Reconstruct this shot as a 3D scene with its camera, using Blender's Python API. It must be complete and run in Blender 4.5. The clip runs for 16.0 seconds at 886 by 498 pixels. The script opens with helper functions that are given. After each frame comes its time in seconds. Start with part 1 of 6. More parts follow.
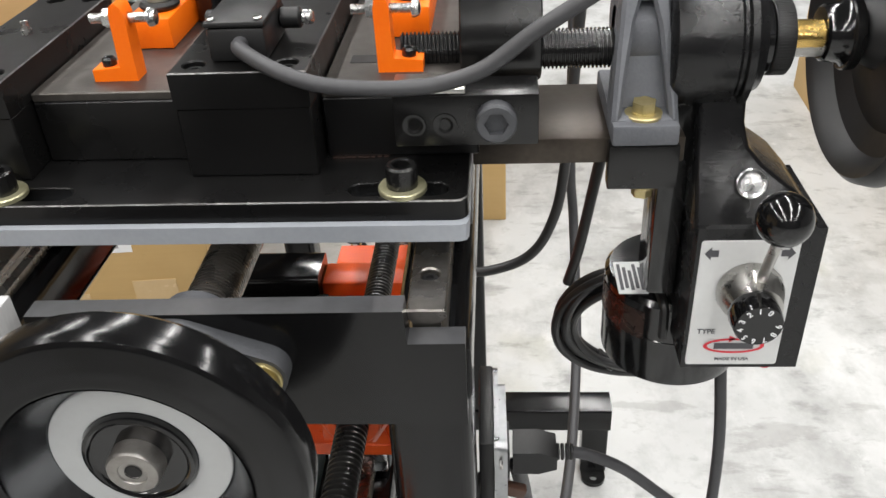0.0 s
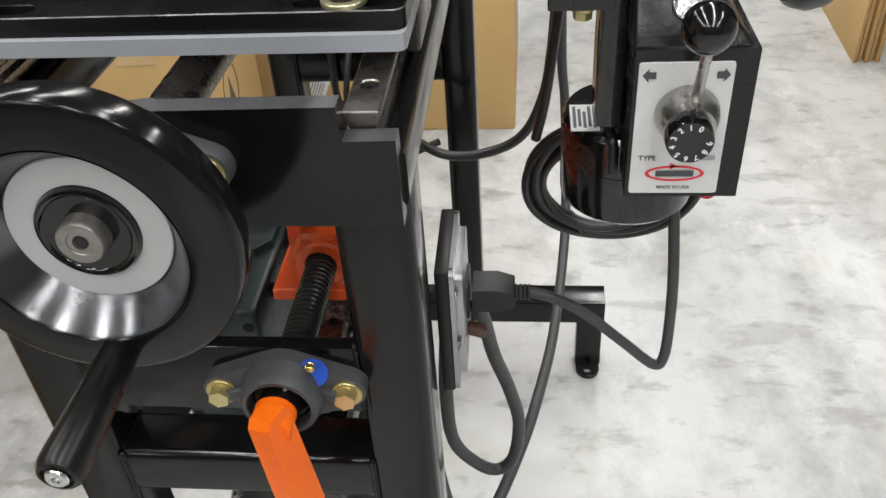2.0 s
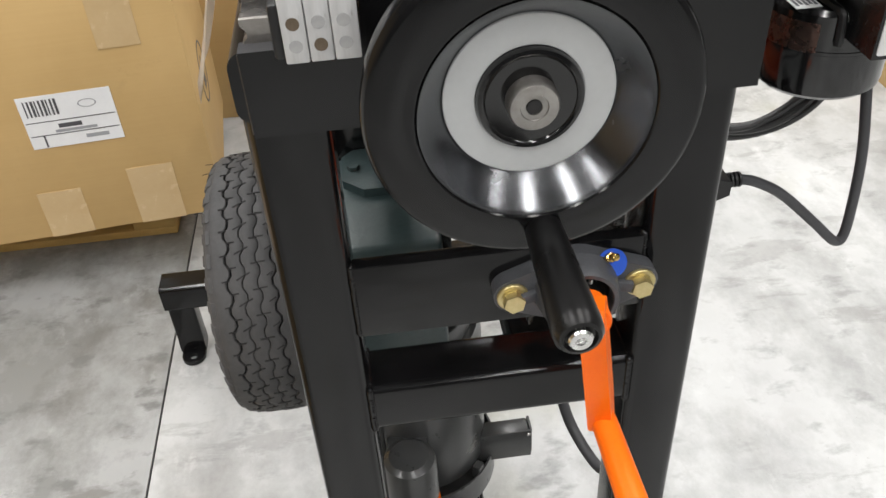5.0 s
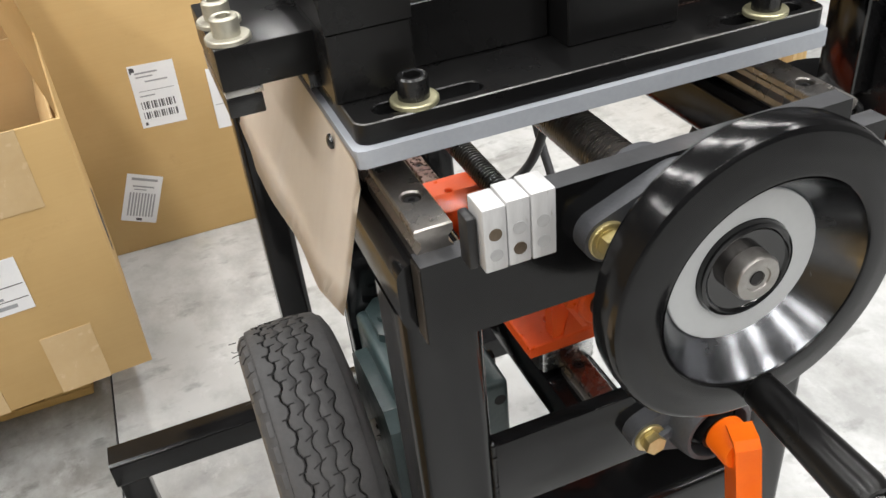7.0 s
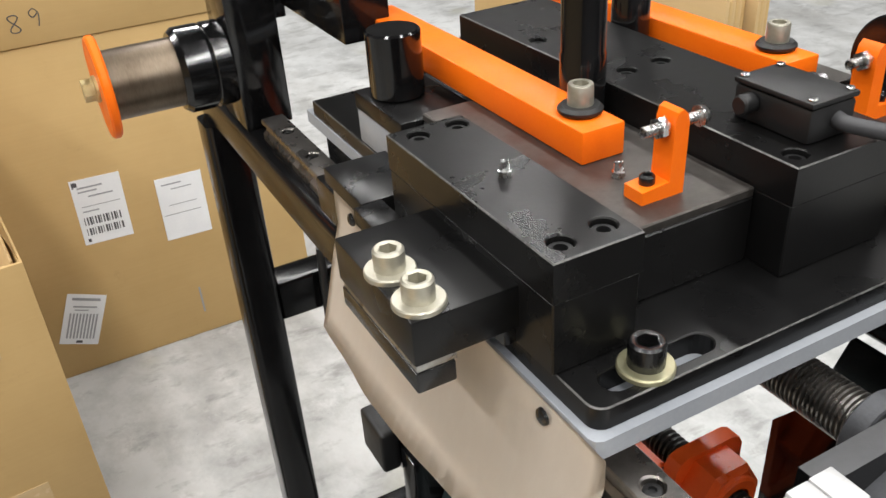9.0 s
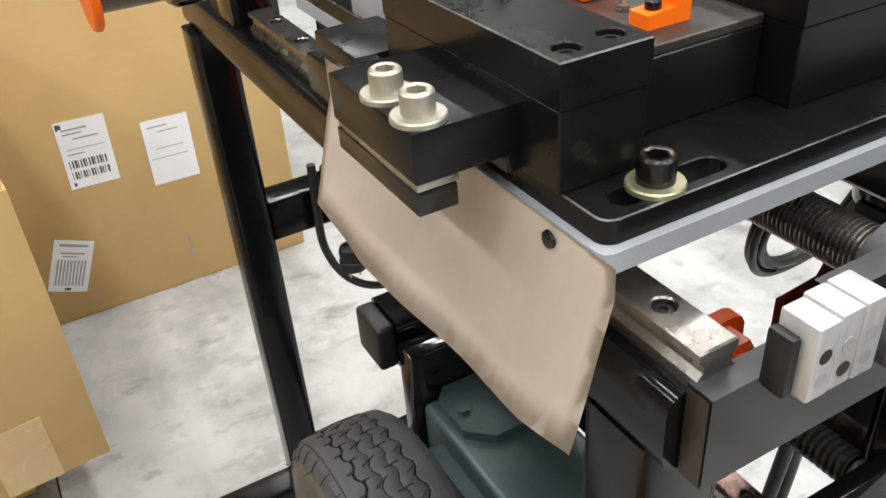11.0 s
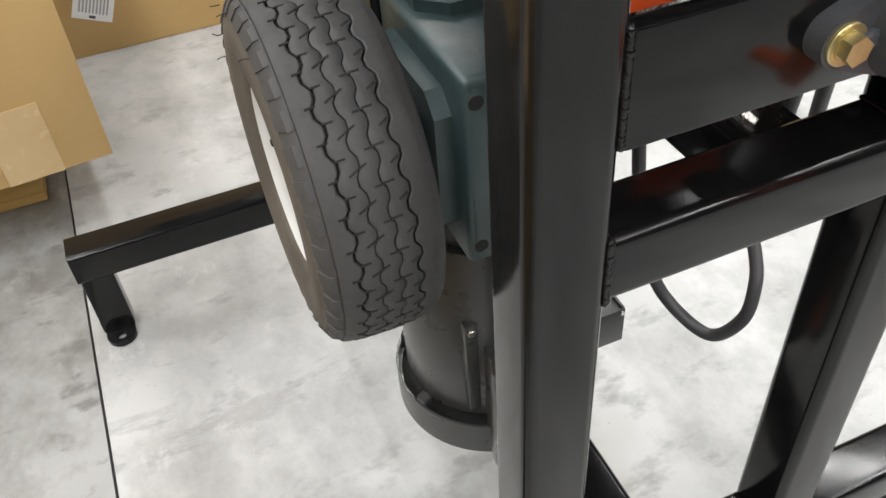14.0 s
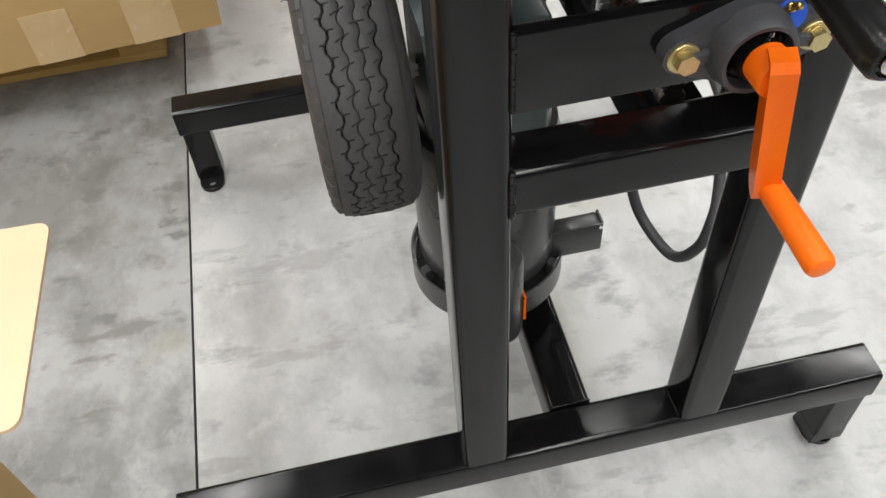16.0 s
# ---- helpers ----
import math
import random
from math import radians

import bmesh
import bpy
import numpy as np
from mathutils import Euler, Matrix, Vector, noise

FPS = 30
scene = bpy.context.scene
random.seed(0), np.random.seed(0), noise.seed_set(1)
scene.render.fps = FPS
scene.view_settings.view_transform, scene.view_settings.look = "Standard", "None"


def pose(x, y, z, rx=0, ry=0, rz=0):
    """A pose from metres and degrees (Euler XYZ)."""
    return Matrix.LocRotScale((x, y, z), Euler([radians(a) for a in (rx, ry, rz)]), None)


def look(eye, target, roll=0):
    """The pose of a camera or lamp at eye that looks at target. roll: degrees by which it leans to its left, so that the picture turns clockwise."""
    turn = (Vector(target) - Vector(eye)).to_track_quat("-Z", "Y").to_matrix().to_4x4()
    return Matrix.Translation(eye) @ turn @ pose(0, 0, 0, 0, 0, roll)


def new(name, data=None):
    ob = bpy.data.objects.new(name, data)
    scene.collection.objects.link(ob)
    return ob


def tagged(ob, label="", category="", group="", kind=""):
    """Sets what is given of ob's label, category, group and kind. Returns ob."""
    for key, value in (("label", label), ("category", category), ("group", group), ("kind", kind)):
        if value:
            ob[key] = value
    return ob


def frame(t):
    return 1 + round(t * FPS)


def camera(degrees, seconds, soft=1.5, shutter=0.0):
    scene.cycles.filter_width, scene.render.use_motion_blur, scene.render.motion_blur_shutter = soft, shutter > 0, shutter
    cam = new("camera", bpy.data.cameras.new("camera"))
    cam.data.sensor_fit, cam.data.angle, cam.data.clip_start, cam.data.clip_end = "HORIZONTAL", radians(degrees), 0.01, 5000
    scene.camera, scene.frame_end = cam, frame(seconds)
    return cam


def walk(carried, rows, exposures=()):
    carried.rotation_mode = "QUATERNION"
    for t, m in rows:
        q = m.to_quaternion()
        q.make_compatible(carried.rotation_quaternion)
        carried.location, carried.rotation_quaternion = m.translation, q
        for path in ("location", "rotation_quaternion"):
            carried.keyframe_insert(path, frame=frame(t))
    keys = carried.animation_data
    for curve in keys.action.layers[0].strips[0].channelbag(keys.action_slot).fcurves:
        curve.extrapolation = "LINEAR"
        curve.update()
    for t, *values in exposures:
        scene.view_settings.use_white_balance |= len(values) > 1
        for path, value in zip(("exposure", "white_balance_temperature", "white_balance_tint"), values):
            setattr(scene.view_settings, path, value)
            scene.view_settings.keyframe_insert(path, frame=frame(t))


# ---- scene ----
cam = camera(54.8, 16.0)
PATH = [
    (0, (0.322, -0.358, 1.204), (0.188, 1.309, 0.108), -3.1),
    (0.5, (0.359, -0.375, 1.192), (0.213, 1.265, 0.057), -3.2),
    (1, (0.385, -0.389, 1.181), (0.222, 1.226, 0.013), -3.7),
    (1.5, (0.395, -0.402, 1.169), (0.222, 1.19, -0.03), -3.5),
    (2, (0.375, -0.417, 1.157), (0.176, 1.158, -0.059), -4.1),
    (2.5, (0.345, -0.425, 1.14), (0.145, 1.132, -0.099), -4.8),
    (3, (0.311, -0.439, 1.128), (0.137, 1.116, -0.118), -5.9),
    (3.5, (0.25, -0.451, 1.118), (0.15, 1.101, -0.14), -6.1),
    (4, (0.206, -0.457, 1.103), (0.173, 1.076, -0.181), -3.9),
    (4.2, (0.191, -0.467, 1.1), (0.163, 1.073, -0.176), -3.8),
    (6.3, (-0.076, -0.41, 1.154), (0.346, 1.14, -0.038), -4.3),
    (6.5, (-0.069, -0.406, 1.157), (0.35, 1.155, -0.02), -4.8),
    (7, (-0.086, -0.353, 1.171), (0.425, 1.206, 0.027), -6.2),
    (7.5, (-0.133, -0.275, 1.181), (0.495, 1.242, 0.038), -5.9),
    (8, (-0.16, -0.21, 1.194), (0.52, 1.322, 0.102), -6.1),
    (8.5, (-0.173, -0.178, 1.217), (0.532, 1.368, 0.163), -5.1),
    (8.7, (-0.172, -0.177, 1.227), (0.564, 1.362, 0.183), -4.8),
    (10.8, (-0.185, -0.182, 1.18), (0.614, 1.322, 0.131), -2.8),
    (11, (-0.191, -0.192, 1.162), (0.569, 1.296, 0.062), -4.6),
    (11.5, (-0.181, -0.201, 1.118), (0.548, 1.303, 0.02), -4.0),
    (12, (-0.172, -0.214, 1.086), (0.544, 1.316, 0.015), -4.4),
    (12.5, (-0.158, -0.226, 1.016), (0.503, 1.277, -0.126), -5.3),
    (13, (-0.156, -0.241, 0.966), (0.446, 1.24, -0.236), -5.2),
    (13.5, (-0.148, -0.256, 0.943), (0.411, 1.195, -0.315), -5.5),
    (14, (-0.143, -0.273, 0.929), (0.358, 1.109, -0.427), -4.8),
    (14.5, (-0.142, -0.285, 0.918), (0.296, 1.07, -0.486), -4.9),
    (15, (-0.136, -0.3, 0.93), (0.205, 1.038, -0.518), -5.7),
    (15.5, (-0.104, -0.361, 0.995), (0.146, 0.882, -0.552), -4.7),
    (16, (-0.068, -0.422, 1.069), (0.12, 0.848, -0.464), -4.8),
]
walk(cam, [(t, look(eye, target, roll)) for t, eye, target, roll in PATH],
     [(0, 0.11), (1, 0.07), (1.5, 0.05), (2, -0.03), (3, -0.08), (4.2, 0.02), (6.5, 0.22), (7.5, 0.22), (8, 0.17), (8.7, 0.07), (11, 0.18), (12, 0.22), (13.2, 0.46), (14, 0.26), (14.5, 0.22), (15.5, 0.0), (16, -0.05)])

# ---- world and light ----
world = bpy.data.worlds.new("world")
scene.world = world
world.use_nodes = True
world.node_tree.nodes["Background"].inputs[0].default_value = (0.9, 0.95, 1.0, 1)
world.node_tree.nodes["Background"].inputs[1].default_value = 0.15


def strip_lamp(x, y, z, w, d, watts, warm=(1.0, 0.985, 0.965)):
    data = bpy.data.lights.new("ceiling_strip", "AREA")
    data.shape, data.size, data.size_y, data.energy, data.color = "RECTANGLE", w, d, watts, warm
    ob = new("ceiling_strip", data)
    ob.location = (x, y, z)
    return ob


# The row at y = -5.8 is added to brighten faces towards -y.
for lx in (-3.4, -1.2, 1.0, 3.2):
    for ly in (-5.8, -3.2, -0.6, 2.0, 4.6):
        strip_lamp(lx, ly, 4.35, 0.22, 2.2, 55)


# ---- materials ----
def nodes_of(name):
    m = bpy.data.materials.new(name)
    m.use_nodes = True
    nt = m.node_tree
    return m, nt, nt.nodes["Principled BSDF"]


def mapped(nt, scale, rot=(0, 0, 0)):
    tc, mp = nt.nodes.new("ShaderNodeTexCoord"), nt.nodes.new("ShaderNodeMapping")
    nt.links.new(tc.outputs["Object"], mp.inputs["Vector"])
    mp.inputs["Scale"].default_value = scale if isinstance(scale, tuple) else (scale, scale, scale)
    mp.inputs["Rotation"].default_value = rot
    return mp.outputs["Vector"]


def noise_tex(nt, vec, scale, detail=4.0, rough=0.55):
    n = nt.nodes.new("ShaderNodeTexNoise")
    nt.links.new(vec, n.inputs["Vector"])
    n.inputs["Scale"].default_value, n.inputs["Detail"].default_value, n.inputs["Roughness"].default_value = scale, detail, rough
    return n.outputs["Fac"]


def ramp(nt, fac, stops):
    r = nt.nodes.new("ShaderNodeValToRGB")
    el = r.color_ramp.elements
    while len(el) < len(stops):
        el.new(0.5)
    for e, (p, c) in zip(el, stops):
        e.position, e.color = p, (*c, 1) if len(c) == 3 else c
    nt.links.new(fac, r.inputs["Fac"])
    return r.outputs["Color"]


def mix(nt, fac, a, b, mode="MIX"):
    m = nt.nodes.new("ShaderNodeMix")
    m.data_type, m.blend_type = "RGBA", mode
    for sock, v in ((m.inputs[0], fac), (m.inputs[6], a), (m.inputs[7], b)):
        if isinstance(v, (int, float)):
            sock.default_value = v
        elif isinstance(v, tuple):
            sock.default_value = (*v, 1)
        else:
            nt.links.new(v, sock)
    return m.outputs[2]


def bump(nt, bsdf, height, strength, distance):
    b = nt.nodes.new("ShaderNodeBump")
    b.inputs["Strength"].default_value, b.inputs["Distance"].default_value = strength, distance
    nt.links.new(height, b.inputs["Height"])
    nt.links.new(b.outputs["Normal"], bsdf.inputs["Normal"])


def surface(name, dark, light, rough=(0.4, 0.6), metal=0.0, large=6.0, fine=180.0, relief=0.15, depth=0.0004, wear=None, wear_at=0.68, coat=0.0, stretch=None):
    """A worn surface: two-scale colour, uneven gloss, fine relief and, where given, worn spots of another colour."""
    m, nt, b = nodes_of(name)
    v = mapped(nt, stretch or 1.0)
    n1, n2 = noise_tex(nt, v, large, 5), noise_tex(nt, v, fine, 3)
    col = ramp(nt, n1, [(0.3, dark), (0.72, light)])
    col = mix(nt, 0.25, col, ramp(nt, n2, [(0.3, dark), (0.7, light)]))
    if wear:
        col = mix(nt, ramp(nt, noise_tex(nt, v, fine * 0.35, 6, 0.7), [(wear_at, (0, 0, 0)), (wear_at + 0.06, (1, 1, 1))]), col, wear)
    nt.links.new(col, b.inputs["Base Color"])
    rr = ramp(nt, noise_tex(nt, v, large * 4, 5), [(0.3, (rough[0],) * 3), (0.7, (rough[1],) * 3)])
    nt.links.new(rr, b.inputs["Roughness"])
    b.inputs["Metallic"].default_value = metal
    b.inputs["Coat Weight"].default_value = coat
    b.inputs["Coat Roughness"].default_value = 0.12
    bump(nt, b, n2, relief, depth)
    return m


BLACK = surface("black_enamel", (0.0035, 0.0035, 0.0038), (0.007, 0.007, 0.0073), (0.10, 0.20), fine=240, relief=0.06, coat=0.0, wear=(0.05, 0.05, 0.05), wear_at=0.77)
BLACK.node_tree.nodes["Principled BSDF"].inputs["Specular IOR Level"].default_value = 0.30
GLOSS = surface("gloss_black", (0.003, 0.003, 0.0033), (0.006, 0.006, 0.0063), (0.08, 0.16), fine=150, relief=0.03, coat=0.2)
OXIDE = surface("black_oxide_steel", (0.004, 0.004, 0.0043), (0.010, 0.0098, 0.0096), (0.16, 0.30), fine=300, relief=0.06, wear=(0.13, 0.12, 0.11), wear_at=0.745)
SCREW = surface("oiled_dark_screw", (0.045, 0.045, 0.046), (0.11, 0.108, 0.105), (0.24, 0.38), metal=0.75, large=20, fine=300, relief=0.08)
DULL = surface("dull_black", (0.005, 0.005, 0.0053), (0.010, 0.010, 0.0105), (0.38, 0.55), fine=300, relief=0.15)
STEEL = surface("ground_steel", (0.32, 0.31, 0.29), (0.55, 0.54, 0.52), (0.22, 0.38), metal=1.0, large=20, fine=400, relief=0.06)
OILED = surface("oiled_steel", (0.17, 0.158, 0.145), (0.34, 0.32, 0.30), (0.2, 0.38), metal=0.95, large=12, fine=240, relief=0.12)
MILL = surface("mill_scale_plate", (0.05, 0.045, 0.04), (0.13, 0.12, 0.11), (0.32, 0.52), metal=0.7, large=14, fine=220, relief=0.1, wear=(0.3, 0.28, 0.26), wear_at=0.73)
CAST = surface("grey_cast_iron", (0.050, 0.052, 0.058), (0.090, 0.093, 0.101), (0.42, 0.6), metal=0.25, large=30, fine=500, relief=0.45, depth=0.0006)
REDOR = surface("red_orange_enamel", (0.84, 0.095, 0.012), (0.92, 0.135, 0.020), (0.26, 0.40), large=14, fine=420, relief=0.2, depth=0.0005, wear=(0.5, 0.05, 0.01), wear_at=0.78)
GREYP = surface("grey_painted_plate", (0.27, 0.29, 0.32), (0.36, 0.38, 0.41), (0.4, 0.55), large=16, fine=300, relief=0.08, wear=(0.12, 0.12, 0.12), wear_at=0.75)
ORANGE = surface("orange_enamel", (0.90, 0.135, 0.004), (0.96, 0.185, 0.008), (0.30, 0.44), large=14, fine=420, relief=0.18, depth=0.0005, wear=(0.6, 0.08, 0.01), wear_at=0.79)
ORANGE.node_tree.nodes["Principled BSDF"].inputs["Specular IOR Level"].default_value = 0.2
ZINC = surface("yellow_zinc", (0.42, 0.34, 0.14), (0.62, 0.53, 0.29), (0.28, 0.44), metal=0.8, large=40, fine=300, relief=0.08)
SATIN = surface("satin_black_oxide", (0.0035, 0.0035, 0.0038), (0.008, 0.0078, 0.0076), (0.25, 0.33), fine=420, relief=0.05)
SATIN.node_tree.nodes["Principled BSDF"].inputs["Specular IOR Level"].default_value = 0.27
DIMPLE = surface("dull_grey_dimple", (0.26, 0.26, 0.26), (0.38, 0.38, 0.38), (0.5, 0.65), large=40, fine=300)
CASTL = surface("pale_grey_casting", (0.10, 0.105, 0.118), (0.16, 0.166, 0.18), (0.42, 0.6), metal=0.25, large=30, fine=500, relief=0.45, depth=0.0006)
BROWNED = surface("brown_steel_and_reflection", (0.030, 0.024, 0.019), (0.085, 0.070, 0.056), (0.28, 0.45), metal=0.6, large=14, fine=220, relief=0.1, wear=(0.2, 0.18, 0.16), wear_at=0.76)
PALEY = surface("pale_yellow_zinc", (0.36, 0.34, 0.20), (0.54, 0.52, 0.35), (0.30, 0.45), metal=0.75, large=40, fine=300, relief=0.1)
WORN = surface("worn_steel_edge", (0.03, 0.03, 0.03), (0.22, 0.215, 0.21), (0.3, 0.5), metal=0.8, large=60, fine=400, relief=0.1)
# Scuffed paint, lightened to carry the grazing glare on upward faces.
SCUFF = surface("scuffed_black_with_glare", (0.020, 0.0205, 0.022), (0.050, 0.051, 0.055), (0.30, 0.44), large=24, fine=180, relief=0.2, wear=(0.14, 0.14, 0.14), wear_at=0.72)
TURNED = surface("turned_shaft_end", (0.24, 0.225, 0.21), (0.40, 0.385, 0.365), (0.3, 0.46), metal=0.9, large=60, fine=400, relief=0.1)
ROLL = surface("browned_roller_steel", (0.10, 0.075, 0.052), (0.22, 0.175, 0.13), (0.28, 0.42), metal=0.9, large=9, fine=160, relief=0.08, stretch=(4.0, 1.0, 1.0))
# Two unseen walls' colours, chosen to darken and to brown reflections.
DARKW = surface("dark_reflection_wall", (0.05, 0.05, 0.052), (0.08, 0.08, 0.083), (0.6, 0.75), large=2, fine=60)
TAN = surface("tan_reflection_wall", (0.36, 0.25, 0.12), (0.44, 0.32, 0.17), (0.6, 0.75), large=2, fine=60)
POLISH = surface("polished_dark_metal", (0.11, 0.113, 0.12), (0.17, 0.174, 0.182), (0.17, 0.28), metal=1.0, large=10, fine=160, relief=0.03)
PALEZ = surface("dull_pale_zinc", (0.36, 0.34, 0.27), (0.55, 0.53, 0.45), (0.34, 0.5), metal=0.75, large=40, fine=300, relief=0.1)
BRIGHT = surface("bright_zinc", (0.55, 0.55, 0.55), (0.75, 0.75, 0.74), (0.18, 0.32), metal=1.0, large=40, fine=300, relief=0.05)
GALV = surface("galvanised_steel", (0.34, 0.35, 0.36), (0.52, 0.53, 0.54), (0.26, 0.42), metal=1.0, large=30, fine=200, relief=0.1, wear=(0.2, 0.2, 0.2), wear_at=0.76)
BRASS = surface("brass", (0.55, 0.36, 0.10), (0.72, 0.50, 0.18), (0.18, 0.32), metal=1.0, large=30, fine=300, relief=0.05)
WHITE = surface("white_plastic", (0.58, 0.59, 0.585), (0.69, 0.695, 0.69), (0.35, 0.5), large=20, fine=200, relief=0.08, wear=(0.5, 0.5, 0.48), wear_at=0.77)
RING = surface("matt_grey_ring", (0.44, 0.45, 0.45), (0.50, 0.51, 0.51), (0.5, 0.62), large=30, fine=300, relief=0.05)
ALU = surface("milled_white_block", (0.44, 0.44, 0.44), (0.60, 0.60, 0.60), (0.34, 0.52), metal=0.35, large=60, fine=260, relief=0.2, wear=(0.34, 0.33, 0.31), wear_at=0.66, stretch=(3.0, 3.0, 0.5))
GREEN = surface("green_hammered_enamel", (0.026, 0.044, 0.046), (0.050, 0.076, 0.077), (0.30, 0.46), large=18, fine=170, relief=0.5, depth=0.0007, wear=(0.12, 0.14, 0.14), wear_at=0.73)
MOTOR = surface("dark_grey_motor_paint", (0.035, 0.036, 0.036), (0.055, 0.056, 0.056), (0.25, 0.38), large=10, fine=260, relief=0.08, coat=0.15)
RUBBER = surface("tyre_rubber", (0.036, 0.036, 0.037), (0.074, 0.072, 0.072), (0.55, 0.75), large=22, fine=200, relief=0.6, depth=0.0007, wear=(0.14, 0.13, 0.12), wear_at=0.72)
DUSTY = surface("dusty_sidewall_rubber", (0.070, 0.061, 0.050), (0.135, 0.117, 0.094), (0.7, 0.85), large=16, fine=220, relief=0.3, depth=0.0005, wear=(0.18, 0.16, 0.135), wear_at=0.68)
# Near-black rubber, which also paints shade into grooves, holes and gaps.
GROOVE = surface("dark_rubber_and_recess_shade", (0.010, 0.010, 0.010), (0.018, 0.017, 0.017), (0.75, 0.9), large=22, fine=260, relief=0.2)
CABLE = surface("grey_cable_jacket", (0.034, 0.034, 0.037), (0.058, 0.058, 0.062), (0.42, 0.58), large=20, fine=260, relief=0.12)
CORD = surface("black_cord", (0.012, 0.012, 0.012), (0.024, 0.024, 0.025), (0.35, 0.5), large=20, fine=260, relief=0.1)
MASON = surface("bare_guard_sheet", (0.78, 0.70, 0.61), (0.88, 0.81, 0.72), (0.36, 0.52), metal=0.2, large=9, fine=120, relief=0.08, wear=(0.50, 0.42, 0.33), wear_at=0.76, stretch=(1.0, 1.0, 0.3))
PAPER = surface("label_paper", (0.74, 0.75, 0.77), (0.82, 0.83, 0.84), (0.4, 0.55), large=20, fine=200, relief=0.05)
INK = surface("print_ink", (0.05, 0.05, 0.055), (0.09, 0.09, 0.1), (0.5, 0.6))
INKG = surface("grey_print", (0.28, 0.29, 0.31), (0.36, 0.37, 0.38), (0.5, 0.6))
REDINK = surface("red_print", (0.62, 0.02, 0.04), (0.7, 0.04, 0.06), (0.4, 0.5))
BLUE = surface("blue_sticker", (0.01, 0.06, 0.42), (0.02, 0.10, 0.55), (0.35, 0.5))
TAPE = surface("packing_tape", (0.52, 0.37, 0.19), (0.58, 0.43, 0.24), (0.15, 0.3), large=14, fine=90, relief=0.12)
WOOD = surface("pallet_wood", (0.36, 0.23, 0.07), (0.52, 0.35, 0.125), (0.6, 0.8), large=8, fine=60, relief=0.4, stretch=(1, 8, 8))
WALLP = surface("painted_wall", (0.20, 0.20, 0.20), (0.25, 0.25, 0.25), (0.6, 0.75), large=2, fine=60)
# Red of rust marks and print; on the rail, a painted orange reflection.
REDRAIL = surface("red_marks_and_rail_reflection", (0.15, 0.095, 0.080), (0.25, 0.170, 0.145), (0.2, 0.36), metal=0.9, large=30, fine=240, wear=(0.12, 0.09, 0.08), wear_at=0.8)
ROOF = surface("dark_roof_deck", (0.05, 0.05, 0.053), (0.075, 0.075, 0.08), (0.6, 0.75), large=2, fine=60)
BROWN = surface("brown_switch", (0.06, 0.03, 0.02), (0.09, 0.045, 0.03), (0.35, 0.5))


def cardboard(name, dark, light):
    m, nt, b = nodes_of(name)
    v = mapped(nt, 1.0)
    fl = mapped(nt, (4, 4, 190))
    col = ramp(nt, noise_tex(nt, v, 3.2, 6, 0.6), [(0.3, dark), (0.7, light)])
    col = mix(nt, 0.12, col, ramp(nt, noise_tex(nt, fl, 1.0, 2), [(0.35, dark), (0.65, light)]))
    smear = ramp(nt, noise_tex(nt, v, 9.0, 7, 0.75), [(0.62, (0, 0, 0)), (0.74, (0.35, 0.35, 0.35))])
    col = mix(nt, smear, col, tuple(c * 0.7 for c in dark))
    nt.links.new(col, b.inputs["Base Color"])
    b.inputs["Roughness"].default_value = 0.72
    bump(nt, b, noise_tex(nt, fl, 1.0, 2), 0.12, 0.0006)
    return m


CARD = cardboard("cardboard", (0.47, 0.31, 0.122), (0.56, 0.38, 0.165))
CARDIN = cardboard("cardboard_inside", (0.50, 0.34, 0.155), (0.58, 0.41, 0.205))
CARDPALE = cardboard("pale_cardboard", (0.64, 0.46, 0.29), (0.71, 0.525, 0.345))


